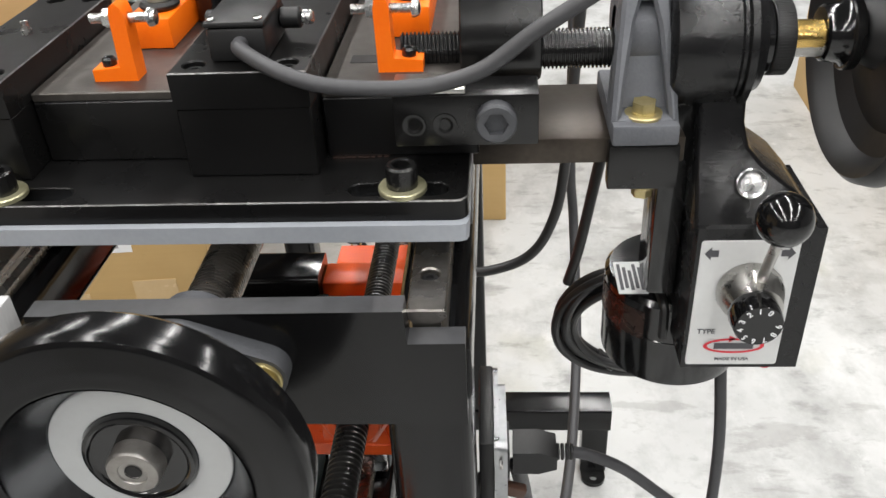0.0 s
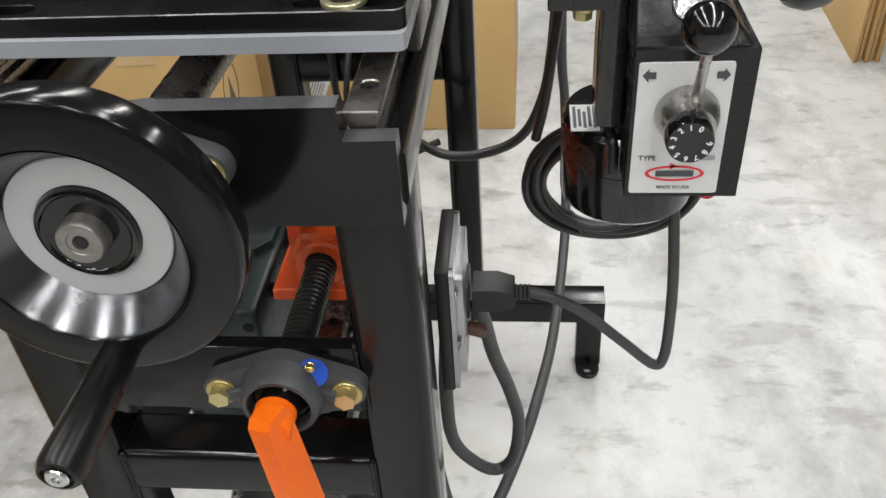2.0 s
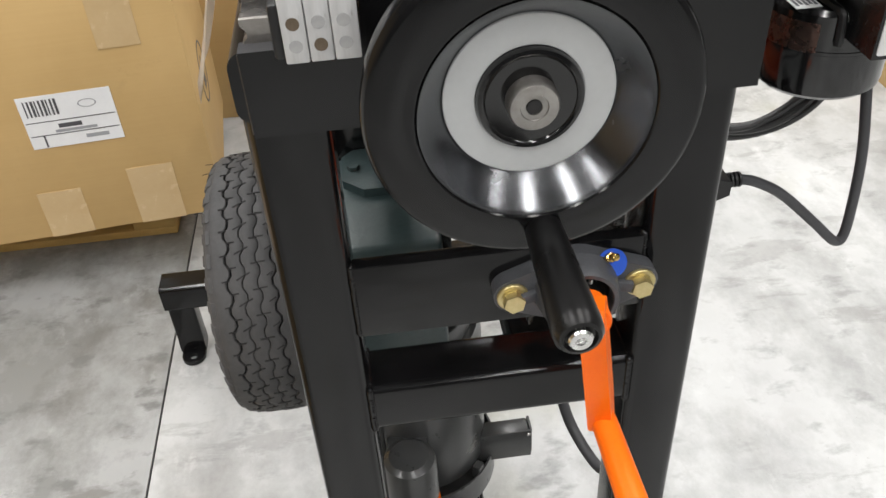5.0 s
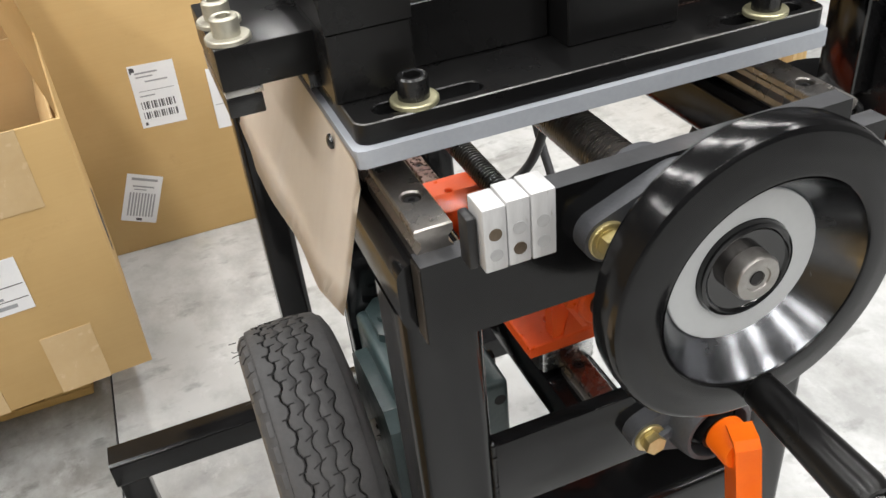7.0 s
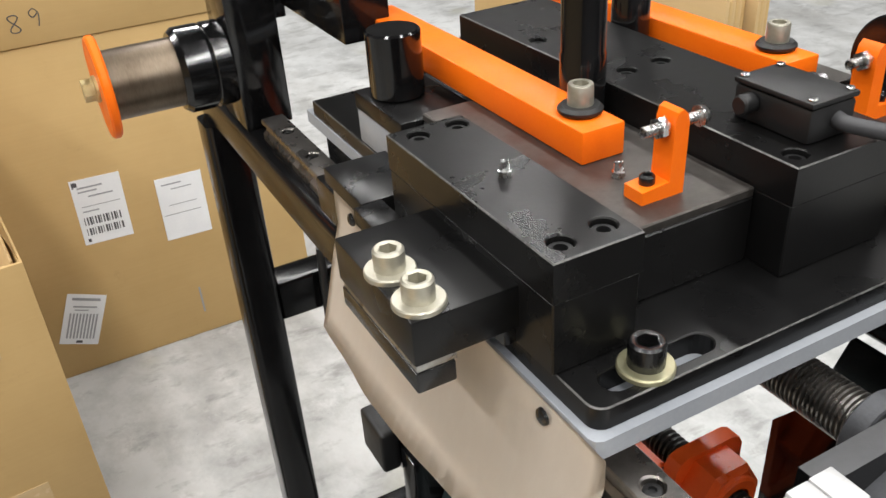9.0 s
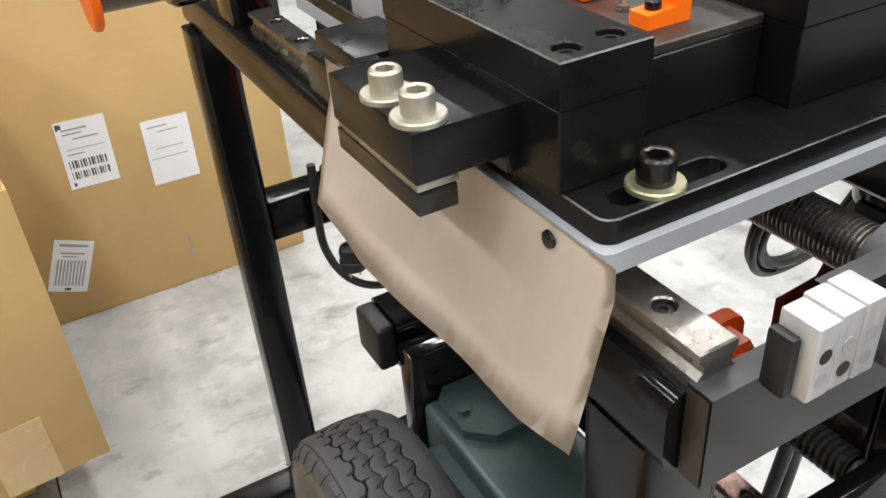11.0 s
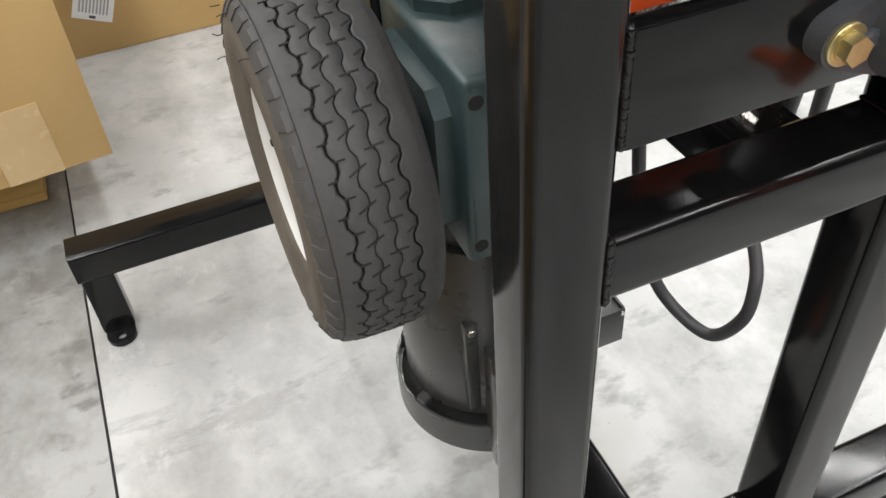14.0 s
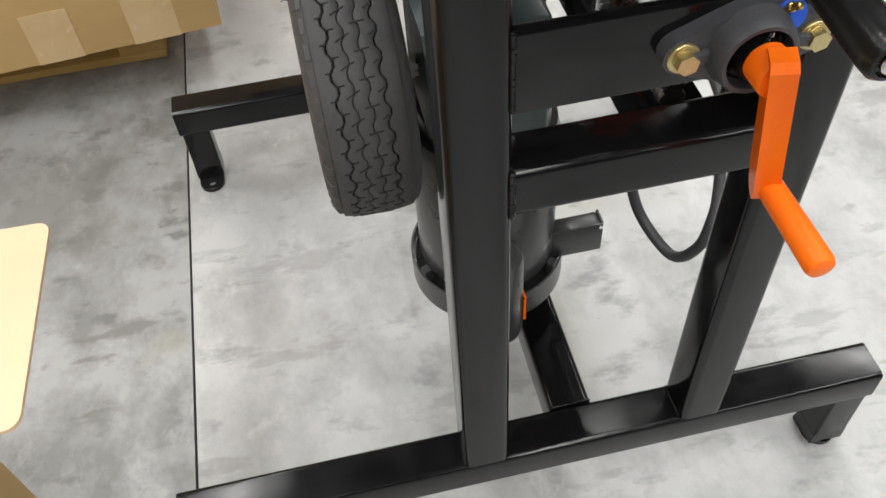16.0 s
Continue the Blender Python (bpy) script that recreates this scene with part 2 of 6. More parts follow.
def concrete(name, stain, base=1.0, grime=(0.21, 0.198, 0.178)):
    m, nt, b = nodes_of(name)
    v = mapped(nt, 1.0)
    col = ramp(nt, noise_tex(nt, v, 1.6, 7, 0.6), [(0.28, (0.37 * base, 0.375 * base, 0.372 * base)), (0.72, (0.56 * base, 0.567 * base, 0.563 * base))])
    cloud = ramp(nt, noise_tex(nt, mapped(nt, (1.0, 0.75, 1.0)), 5.5, 8, 0.68), [(0.44, (0, 0, 0)), (0.66, (stain, stain, stain))])
    col = mix(nt, cloud, col, (0.20, 0.202, 0.196))
    blot = ramp(nt, noise_tex(nt, mapped(nt, (1.0, 1.6, 1.0)), 11.0, 5, 0.6), [(0.57, (0, 0, 0)), (0.70, (stain * 0.9,) * 3)])
    col = mix(nt, blot, col, (0.16, 0.162, 0.158))
    dirt = ramp(nt, noise_tex(nt, mapped(nt, (1.0, 0.8, 1.0), (0, 0, 0.7)), 2.3, 9, 0.66), [(0.52, (0, 0, 0)), (0.66, (stain * 0.60,) * 3)])
    col = mix(nt, dirt, col, grime)
    smear = ramp(nt, noise_tex(nt, mapped(nt, (0.55, 1.7, 1.0), (0, 0, 0.4)), 7.5, 7, 0.62), [(0.585, (0, 0, 0)), (0.64, (stain * 0.55,) * 3)])
    col = mix(nt, smear, col, (0.17, 0.165, 0.155))
    moss = ramp(nt, noise_tex(nt, v, 3.1, 3, 0.5), [(0.63, (0, 0, 0)), (0.72, (stain * 0.55,) * 3)])
    col = mix(nt, moss, col, (0.28, 0.27, 0.185))
    pale = ramp(nt, noise_tex(nt, mapped(nt, (1.4, 1.0, 1.0)), 8.0, 6, 0.7), [(0.60, (0, 0, 0)), (0.72, (0.5, 0.5, 0.5))])
    col = mix(nt, pale, col, (0.62 * base, 0.625 * base, 0.62 * base))
    speck = ramp(nt, noise_tex(nt, v, 95, 4, 0.7), [(0.68, (0, 0, 0)), (0.75, (0.6, 0.6, 0.6))])
    col = mix(nt, speck, col, (0.20, 0.20, 0.195))
    nt.links.new(col, b.inputs["Base Color"])
    nt.links.new(ramp(nt, noise_tex(nt, v, 4.0, 6), [(0.3, (0.34,) * 3), (0.7, (0.58,) * 3)]), b.inputs["Roughness"])
    bump(nt, b, noise_tex(nt, v, 130, 6, 0.7), 0.12, 0.001)
    return m


FLOOR_A = concrete("power_trowelled_concrete", 0.62)
FLOOR_B = concrete("stained_concrete", 1.5, 0.70, (0.105, 0.096, 0.084))


# ---- mesh helpers ----
WHERE = {}


def thing(name, label, category, at=(0, 0, 0), group="", kind=""):
    ob = new(name)
    ob.location, ob.empty_display_size = at, 0.02
    WHERE[ob] = Vector(at)
    return tagged(ob, label, category, group, kind)


def part(name, bm, mat, parent=None, label="", smooth=True, angle=35, second=None):
    """One bmesh, in world places, as one mesh object under a thing or a part."""
    me = bpy.data.meshes.new(name)
    if bm.verts:
        co = np.array([v.co for v in bm.verts])
        mid = Vector((co.min(0) + co.max(0)) / 2)
        bmesh.ops.translate(bm, verts=bm.verts, vec=-mid)
    else:
        mid = Vector()
    if smooth:
        lim = math.radians(angle)
        for f in bm.faces:
            f.smooth = True
        for e in bm.edges:
            if len(e.link_faces) == 2 and e.calc_face_angle(0) > lim:
                e.smooth = False
    bm.to_mesh(me)
    bm.free()
    me.materials.append(mat)
    if second:
        me.materials.append(second)
    ob = new(name, me)
    ob.location = mid - (WHERE[parent] if parent else Vector())
    WHERE[ob] = mid
    if parent:
        ob.parent = parent
    if label:
        ob["label"] = label
    return ob


def single(name, bm, mat, label, category, group="", kind="", **kw):
    return tagged(part(name, bm, mat, None, label, **kw), label, category, group, kind)


def box(x0, x1, y0, y1, z0, z1, bevel=0.0, seg=2, bm=None, turn=None):
    bm = bm or bmesh.new()
    got = bmesh.ops.create_cube(bm, size=1)
    vs = got["verts"]
    bmesh.ops.scale(bm, vec=(abs(x1 - x0), abs(y1 - y0), abs(z1 - z0)), verts=vs)
    mid = Vector(((x0 + x1) / 2, (y0 + y1) / 2, (z0 + z1) / 2))
    if bevel:
        es = list({e for v in vs for e in v.link_edges})
        r = bmesh.ops.bevel(bm, geom=es, offset=bevel, segments=seg, profile=0.5, affect="EDGES")
        vs = list({v for f in r["faces"] for v in f.verts} | {v for v in vs if v.is_valid})
    m = Matrix.Translation(mid) @ (turn or Matrix())
    bmesh.ops.transform(bm, matrix=m, verts=vs)
    return bm


AX = {"x": Matrix.Rotation(math.pi / 2, 4, "Y"), "y": Matrix.Rotation(-math.pi / 2, 4, "X"), "z": Matrix()}


def lathe(profile, at, axis="z", n=40, bm=None, turn=None, close=True):
    """Turns a profile of (radius, along) round an axis through at."""
    bm = bm or bmesh.new()
    m = Matrix.Translation(at) @ (turn or AX[axis])
    rows = []
    for r, h in profile:
        if r < 1e-6:
            rows.append([bm.verts.new(m @ Vector((0, 0, h)))])
        else:
            rows.append([bm.verts.new(m @ Vector((r * math.cos(2 * math.pi * k / n), r * math.sin(2 * math.pi * k / n), h))) for k in range(n)])
    for a, b in zip(rows, rows[1:]):
        for k in range(n):
            j = (k + 1) % n
            if len(a) == 1 and len(b) == 1:
                continue
            if len(a) == 1:
                bm.faces.new((a[0], b[j], b[k]))
            elif len(b) == 1:
                bm.faces.new((a[k], a[j], b[0]))
            else:
                bm.faces.new((a[k], a[j], b[j], b[k]))
    if close:
        for row in (rows[0], rows[-1]):
            if len(row) > 2:
                bm.faces.new(row if row is rows[-1] else row[::-1])
    bmesh.ops.recalc_face_normals(bm, faces=bm.faces)
    return bm


def rod(r, at, length, axis="z", bevel=0.001, n=32, bm=None, turn=None):
    return lathe([(0, 0), (r - bevel, 0), (r, bevel), (r, length - bevel), (r - bevel, length), (0, length)], at, axis, n, bm, turn)


def extrude(points, depth, at, turn=None, bevel=0.0, seg=2, bm=None):
    """A plate: an outline in its own xy plane, pushed along its z."""
    bm = bm or bmesh.new()
    lo = [bm.verts.new((x, y, 0)) for x, y in points]
    hi = [bm.verts.new((x, y, depth)) for x, y in points]
    bm.faces.new(lo[::-1]), bm.faces.new(hi)
    n = len(points)
    for k in range(n):
        bm.faces.new((lo[k], lo[(k + 1) % n], hi[(k + 1) % n], hi[k]))
    vs = lo + hi
    if bevel:
        es = [e for e in bm.edges if e.verts[0] in set(vs) and e.calc_face_angle(0) > 0.5]
        r = bmesh.ops.bevel(bm, geom=es, offset=bevel, segments=seg, profile=0.5, affect="EDGES")
        vs = list({v for f in r["faces"] for v in f.verts} | {v for v in vs if v.is_valid})
    bmesh.ops.transform(bm, matrix=Matrix.Translation(at) @ (turn or Matrix()), verts=vs)
    bmesh.ops.recalc_face_normals(bm, faces=bm.faces)
    return bm


def rounded(w, h, r, n=5, x0=0.0, y0=0.0):
    out = []
    for cx, cy, a in ((w - r, h - r, 0), (r, h - r, 90), (r, r, 180), (w - r, r, 270)):
        for k in range(n + 1):
            t = math.radians(a + 90 * k / n)
            out.append((x0 + cx + r * math.cos(t), y0 + cy + r * math.sin(t)))
    return out


# The turns that lay a plate's outline into a wall: its x, y and depth run along these.
XZ = Matrix(((1, 0, 0, 0), (0, 0, 1, 0), (0, 1, 0, 0), (0, 0, 0, 1)))
YZ = Matrix(((0, 0, 1, 0), (1, 0, 0, 0), (0, 1, 0, 0), (0, 0, 0, 1)))


def tube(x0, x1, y0, y1, z0, z1, r=0.006, bm=None):
    """A length of square tube with rounded long edges; its longest side is its length."""
    size = (x1 - x0, y1 - y0, z1 - z0)
    k = size.index(max(size))
    if k == 2:
        return extrude(rounded(size[0], size[1], r), size[2], (x0, y0, z0), None, 0, bm=bm)
    if k == 0:
        return extrude(rounded(size[1], size[2], r), size[0], (x0, y0, z0), YZ, 0, bm=bm)
    return extrude(rounded(size[0], size[2], r), size[1], (x0, y0, z0), XZ, 0, bm=bm)


def smooth_path(pts, per=8):
    pts = [Vector(p) for p in pts]
    p = [2 * pts[0] - pts[1]] + pts + [2 * pts[-1] - pts[-2]]
    out = []
    for a, b, c, d in zip(p, p[1:], p[2:], p[3:]):
        for k in range(per):
            t = k / per
            out.append(0.5 * (2 * b + (c - a) * t + (2 * a - 5 * b + 4 * c - d) * t * t + (3 * b - a - 3 * c + d) * t ** 3))
    return out + [pts[-1]]


def cable(pts, r, per=8, n=10, bm=None, smoothed=True):
    bm = bm or bmesh.new()
    path = smooth_path(pts, per) if smoothed else [Vector(p) for p in pts]
    side, rows = None, []
    for k, p in enumerate(path):
        d = (path[min(k + 1, len(path) - 1)] - path[max(k - 1, 0)]).normalized()
        if side is None:
            side = d.orthogonal().normalized()
        side = (side - d * side.dot(d)).normalized()
        up = d.cross(side)
        rows.append([bm.verts.new(p + r * (math.cos(2 * math.pi * j / n) * side + math.sin(2 * math.pi * j / n) * up)) for j in range(n)])
    for a, b in zip(rows, rows[1:]):
        for j in range(n):
            bm.faces.new((a[j], a[(j + 1) % n], b[(j + 1) % n], b[j]))
    bm.faces.new(rows[0][::-1]), bm.faces.new(rows[-1])
    bmesh.ops.recalc_face_normals(bm, faces=bm.faces)
    return bm


def threaded(r, core, at, length, pitch, axis="y", n=28):
    """A screw with a real helical trapezoid thread."""
    bm = bmesh.new()
    m = Matrix.Translation(at) @ AX[axis]
    prof = ((core, 0.0), (core, 0.28), (r, 0.45), (r, 0.78))
    turns = int(length / pitch)
    rows = []
    for k in range(turns * n + 1):
        a = 2 * math.pi * k / n
        base = pitch * k / n
        rows.append([bm.verts.new(m @ Vector((q * math.cos(a), q * math.sin(a), base + h * pitch))) for q, h in prof])
    for k in range(len(rows) - 1):
        a, b = rows[k], rows[k + 1]
        for j in range(3):
            bm.faces.new((a[j], b[j], b[j + 1], a[j + 1]))
        if k + n + 1 < len(rows):
            bm.faces.new((a[3], b[3], rows[k + n + 1][0], rows[k + n][0]))
    bmesh.ops.recalc_face_normals(bm, faces=bm.faces)
    return bm


def hexagon(r, depth, at, axis="z", bm=None, spin=0.0, turn=None):
    pts = [(r * math.cos(math.radians(60 * k) + spin), r * math.sin(math.radians(60 * k) + spin)) for k in range(6)]
    return extrude(pts, depth, at, turn or AX[axis], 0.0006, 1, bm)


def hex_bolt(at, r, parent, axis="z", mat=None, washer=1.55, flip=False, name="hex_bolt", spin=0.3):
    """Washer with a rounded edge, flange and hex head, standing out along the axis (or against it)."""
    turn = AX[axis] @ (Matrix.Rotation(math.pi, 4, "X") if flip else Matrix())
    bm = lathe([(0, 0), (r * washer, 0), (r * washer, r * 0.22), (r * washer * 0.94, r * 0.3), (r * 1.05, r * 0.32), (r * 1.05, r * 0.42), (0, r * 0.42)], at, "z", 28, None, turn)
    hexagon(r, r * 0.85, (Matrix.Translation(at) @ turn) @ Vector((0, 0, r * 0.4)), "z", bm, spin, turn)
    return part(name, bm, mat or ZINC, parent, "yellow zinc-plated hex bolt with washer")


def cap_screw(at, r, h, parent, axis="z", mat=None, washer=0.0, flip=False, wmat=None):
    """A socket-head screw with a real hexagonal socket, on a washer."""
    turn = AX[axis] @ (Matrix.Rotation(math.pi, 4, "X") if flip else Matrix())
    m = Matrix.Translation(at) @ turn
    base = 0.0
    if washer:
        part("washer", lathe([(0, 0), (washer, 0), (washer, 0.0022), (washer - 0.0006, 0.003), (0, 0.003)], at, "z", 36, None, turn), wmat or PALEY, parent, "pale yellow zinc washer")
        base = 0.003
    bm = lathe([(0, base), (r, base), (r, base + h - 0.0012), (r - 0.0012, base + h), (r * 0.66, base + h), (r * 0.60, base + h - 0.0004), (r * 0.601, base + h * 0.42), (0, base + h * 0.40)], (0, 0, 0), "z", 48)
    for v in bm.verts:
        q = math.hypot(v.co.x, v.co.y)
        if r * 0.595 < q < r * 0.61:
            a = math.atan2(v.co.y, v.co.x) % (math.pi / 3) - math.pi / 6
            v.co.x, v.co.y = v.co.x * 0.866 / math.cos(a), v.co.y * 0.866 / math.cos(a)
        elif q > r * 0.999 and v.index % 2 == 0:
            v.co.x, v.co.y = v.co.x * 0.98, v.co.y * 0.98
    bm.verts.index_update()
    bmesh.ops.transform(bm, matrix=m, verts=bm.verts)
    return part("cap_screw", bm, mat or OXIDE, parent)


def circle(x, y, r, n=20):
    return [(x + r * math.cos(2 * math.pi * k / n), y + r * math.sin(2 * math.pi * k / n)) for k in range(n)]


def slot_line(x0, x1, y, r, n=8):
    """The outline of a slot along x with round ends."""
    right = [(x1 - r + r * math.cos(math.pi * (k / n - 0.5)), y + r * math.sin(math.pi * (k / n - 0.5))) for k in range(n + 1)]
    left = [(x0 + r - r * math.cos(math.pi * (k / n - 0.5)), y - r * math.sin(math.pi * (k / n - 0.5))) for k in range(n + 1)]
    return right + left


def offset_loop(pts, d):
    """Moves a counter-clockwise loop inwards by d."""
    out, n = [], len(pts)
    for k in range(n):
        p, a, b = Vector(pts[k]), Vector(pts[k - 1]), Vector(pts[(k + 1) % n])
        e1, e2 = (p - a).normalized(), (b - p).normalized()
        n1, n2 = Vector((-e1.y, e1.x)), Vector((-e2.y, e2.x))
        m = n1 + n2
        out.append(tuple(p + m * (d / max(0.3, m.dot(n1)))))
    return out


def holed(outline, holes, depth, at, turn=None, chamfer=0.0008, bm=None, worn=False):
    """A plate with real holes through it and chamfered edges on its upper face."""
    bm = bm or bmesh.new()
    fresh, top, low = [], [], []
    for k, pts in enumerate([outline] + list(holes)):
        inner = offset_loop(pts, chamfer if k == 0 else -chamfer)
        rings = [[bm.verts.new((x, y, z)) for x, y in q] for q, z in ((pts, 0), (pts, depth - chamfer), (inner, depth))]
        fresh += [v for r in rings for v in r]
        n = len(pts)
        for a, b in zip(rings, rings[1:]):
            for j in range(n):
                f = bm.faces.new((a[j], a[(j + 1) % n], b[(j + 1) % n], b[j]))
                f.material_index = 1 if b is rings[2] and worn and k == 0 else 0
        for store, r in ((low, rings[0]), (top, rings[2])):
            store += [bm.edges.get((r[j], r[(j + 1) % n])) for j in range(n)]
    for es in (top, low):
        bmesh.ops.triangle_fill(bm, use_beauty=True, use_dissolve=False, edges=es)
    bmesh.ops.recalc_face_normals(bm, faces=bm.faces)
    bmesh.ops.transform(bm, matrix=Matrix.Translation(at) @ (turn or Matrix()), verts=fresh)
    bmesh.ops.recalc_face_normals(bm, faces=bm.faces)
    return bm

# ---- the hall ----
JOINT = -0.345
floor = thing("floor", "pale power-trowelled concrete floor with grey stains and a saw-cut joint", "floor", kind="structure")
part("slab", box(JOINT + 0.002, 7, -7, 9, -0.2, 0.0), FLOOR_A, floor, smooth=False)
part("slab", box(-7, JOINT - 0.002, -7, 9, -0.2, 0.0), FLOOR_B, floor, "darker, more heavily stained concrete slab", smooth=False)
part("joint_filler", box(JOINT - 0.002, JOINT + 0.002, -7, 9, -0.2, -0.004), GROOVE, floor, "dark filler in the saw cut", smooth=False)
# Unseen walls added to close the hall; west and south shape reflections.
for nm, b in (("wall_north", (-7, 7, 9, 9.2, -0.2, 4.6)), ("wall_south", (-7, 7, -7.2, -7, -0.2, 4.6)), ("wall_east", (7, 7.2, -7.2, 9.2, -0.2, 4.6)), ("wall_west", (-7.2, -7, -7.2, 9.2, -0.2, 4.6))):
    single(nm, box(*b), TAN if nm == "wall_west" else DARKW if nm == "wall_south" else WALLP, "unseen closing wall, tan to tint reflections brown" if nm == "wall_west" else "unseen closing wall, dark to dim front reflections" if nm == "wall_south" else "unseen closing wall in plain grey", "wall", kind="structure", smooth=False)
single("ceiling", box(-7.2, 7.2, -7.2, 9.2, 4.6, 4.8), ROOF, "plain dark hall ceiling", "ceiling", kind="structure", smooth=False)

# ---- welded frame ----
W, T = 0.305, 0.0508
D = 0.762
ZB = 0.170   # top of the base beams
ZR = 0.914   # top of the upper side beams
frame_ob = thing("machine_frame", "black enamelled frame of welded square steel tube on splayed feet", "machine frame", (W / 2, D / 2, 0))
for px in (0, W - T):
    part("post", tube(px, px + T, 0, T, ZB, ZR - 0.0400, 0.009), BLACK, frame_ob)
for px in (-0.007, 0.2505):
    part("post", tube(px, px + 0.0465, 0.7135, 0.760, ZB, ZR - 0.0445, 0.008), BLACK, frame_ob)
for px in (0.0, 0.2625):
    part("upper_side_beam", tube(px, px + 0.0435, -0.0072, 0.760, ZR - 0.0445, ZR, 0.010), BLACK, frame_ob)
for py, lo in ((0.0, -0.325), (D - T, -0.325)):
    part("base_beam", tube(lo, 0.508, py, py + T, ZB - T, ZB, 0.007), BLACK, frame_ob)
    for fx in (lo + 0.001, 0.508 - T + 0.004):
        front = py < 0.1
        ys = py + (0.003 if front else 0.011)
        part("foot_stub", tube(fx, fx + T - 0.005, ys, py + T - 0.003, 0.034, ZB - T, 0.005), BLACK, frame_ob)
        mid = fx + T / 2 - 0.0025
        py0, py1 = (py + 0.002, py + T - 0.002) if front else (py - 0.018, py + T - 0.004)
        hole = [] if front else [circle(mid, py - 0.001, 0.0070)]
        outline = [(mid - 0.021, py1), (mid - 0.021, py0 + 0.018)] + [(mid - 0.021 * math.cos(math.pi * q / 10), py0 + 0.021 - 0.021 * math.sin(math.pi * q / 10)) for q in range(1, 10)] + [(mid + 0.021, py0 + 0.018), (mid + 0.021, py1)]
        pad = holed(outline, hole, 0.008, (0, 0, 0.001))
        box(mid - 0.0228, mid + 0.0228, ys + 0.001, py + T - 0.004, 0.0092, 0.034, 0.001, 1, pad)
        part("foot_pad", pad, BLACK, frame_ob, "black steel foot pad with a bolt hole")
part("base_spine", tube(0.112, 0.112 + T, T, D - T, ZB - T, ZB, 0.007), BLACK, frame_ob)
part("front_crossbar", tube(T, W - T, 0.002, 0.050, 0.576, 0.6245, 0.008), BLACK, frame_ob)
part("bearing_plate", box(T, W - T, 0.0, 0.012, 0.683, 0.7475, 0.0015), BLACK, frame_ob)
part("rear_crossbar", tube(0.0395, 0.2505, 0.7145, 0.759, 0.592, 0.650, 0.007), BLACK, frame_ob)
gusset = [(0.0512, 0.640), (0.120, 0.640), (0.145, 0.672), (0.145, 0.762), (0.116, 0.800), (0.098, 0.8690), (0.0512, 0.8690)]
part("gusset_plate", extrude(gusset, 0.005, (0.2570, 0, 0), YZ, 0.0006, 1), GLOSS, frame_ob, "glossy black gusset plate behind the post")

# front plate: full height between the rails, lower shoulders under their ends
PF = -0.0215   # its front face
plate = [(0.0095, 0.868), (0.3035, 0.868), (0.3035, 0.9250), (W - 0.031, 0.9245), (W - 0.032, 0.9455), (0.0765, 0.9435), (0.0755, 0.9205), (0.0095, 0.9200)]
bm = extrude([(x, z) for x, z in plate], 0.0140, (0, PF, 0), XZ, 0.0012, 1)
# Upward faces take the lighter colour: scuffs plus painted grazing glare.
for f in bm.faces:
    f.normal_update()
    f.material_index = 1 if f.normal.z > 0.5 else 0
part("front_plate", bm, BLACK, frame_ob, "thick black front plate, its scuffed top painted lighter with glare", second=SCUFF)
# Cardboard's brown reflection, painted as a strip on the plate's end.
part("brown_reflection_strip", box(0.0086, 0.0094, PF + 0.001, -0.0085, 0.870, 0.918), BROWNED, frame_ob, "brown strip painting the cartons' reflection on the front plate's end")
# weld beads
rnd = random.Random(4)


def weld(a, b, r, n):
    a, b = Vector(a), Vector(b)
    bm = bmesh.new()
    for k in range(3 * n):
        p = a.lerp(b, k / (3 * n - 1)) + Vector((rnd.gauss(0, r * 0.05), rnd.gauss(0, r * 0.05), 0))
        q = bmesh.ops.create_icosphere(bm, subdivisions=1, radius=r * (0.95 + 0.07 * math.sin(1.9 * k) + rnd.uniform(-0.05, 0.05)))
        bmesh.ops.translate(bm, verts=q["verts"], vec=p)
    return tagged(part("weld_bead", bm, BLACK, frame_ob, angle=80), kind="stuff")


for zz0, zz1 in ((0.578, 0.622), (0.685, 0.746)):
    weld((T - 0.0005, 0.0035, zz0), (T - 0.0005, 0.0035, zz1), 0.0036, 26)
    weld((W - T + 0.0005, 0.0035, zz0), (W - T + 0.0005, 0.0035, zz1), 0.0036, 26)
weld((T, 0.008, 0.6250), (T, 0.046, 0.6250), 0.0020, 18)
weld((W - T, 0.008, 0.6250), (W - T, 0.046, 0.6250), 0.0020, 18)
weld((0.113, T + 0.001, ZB), (0.161, T + 0.001, ZB), 0.0018, 20)
weld((T, 0.003, ZB + 0.001), (T, 0.047, ZB + 0.001), 0.0017, 18)
weld((W - T, 0.003, ZB + 0.001), (W - T, 0.047, ZB + 0.001), 0.0017, 18)


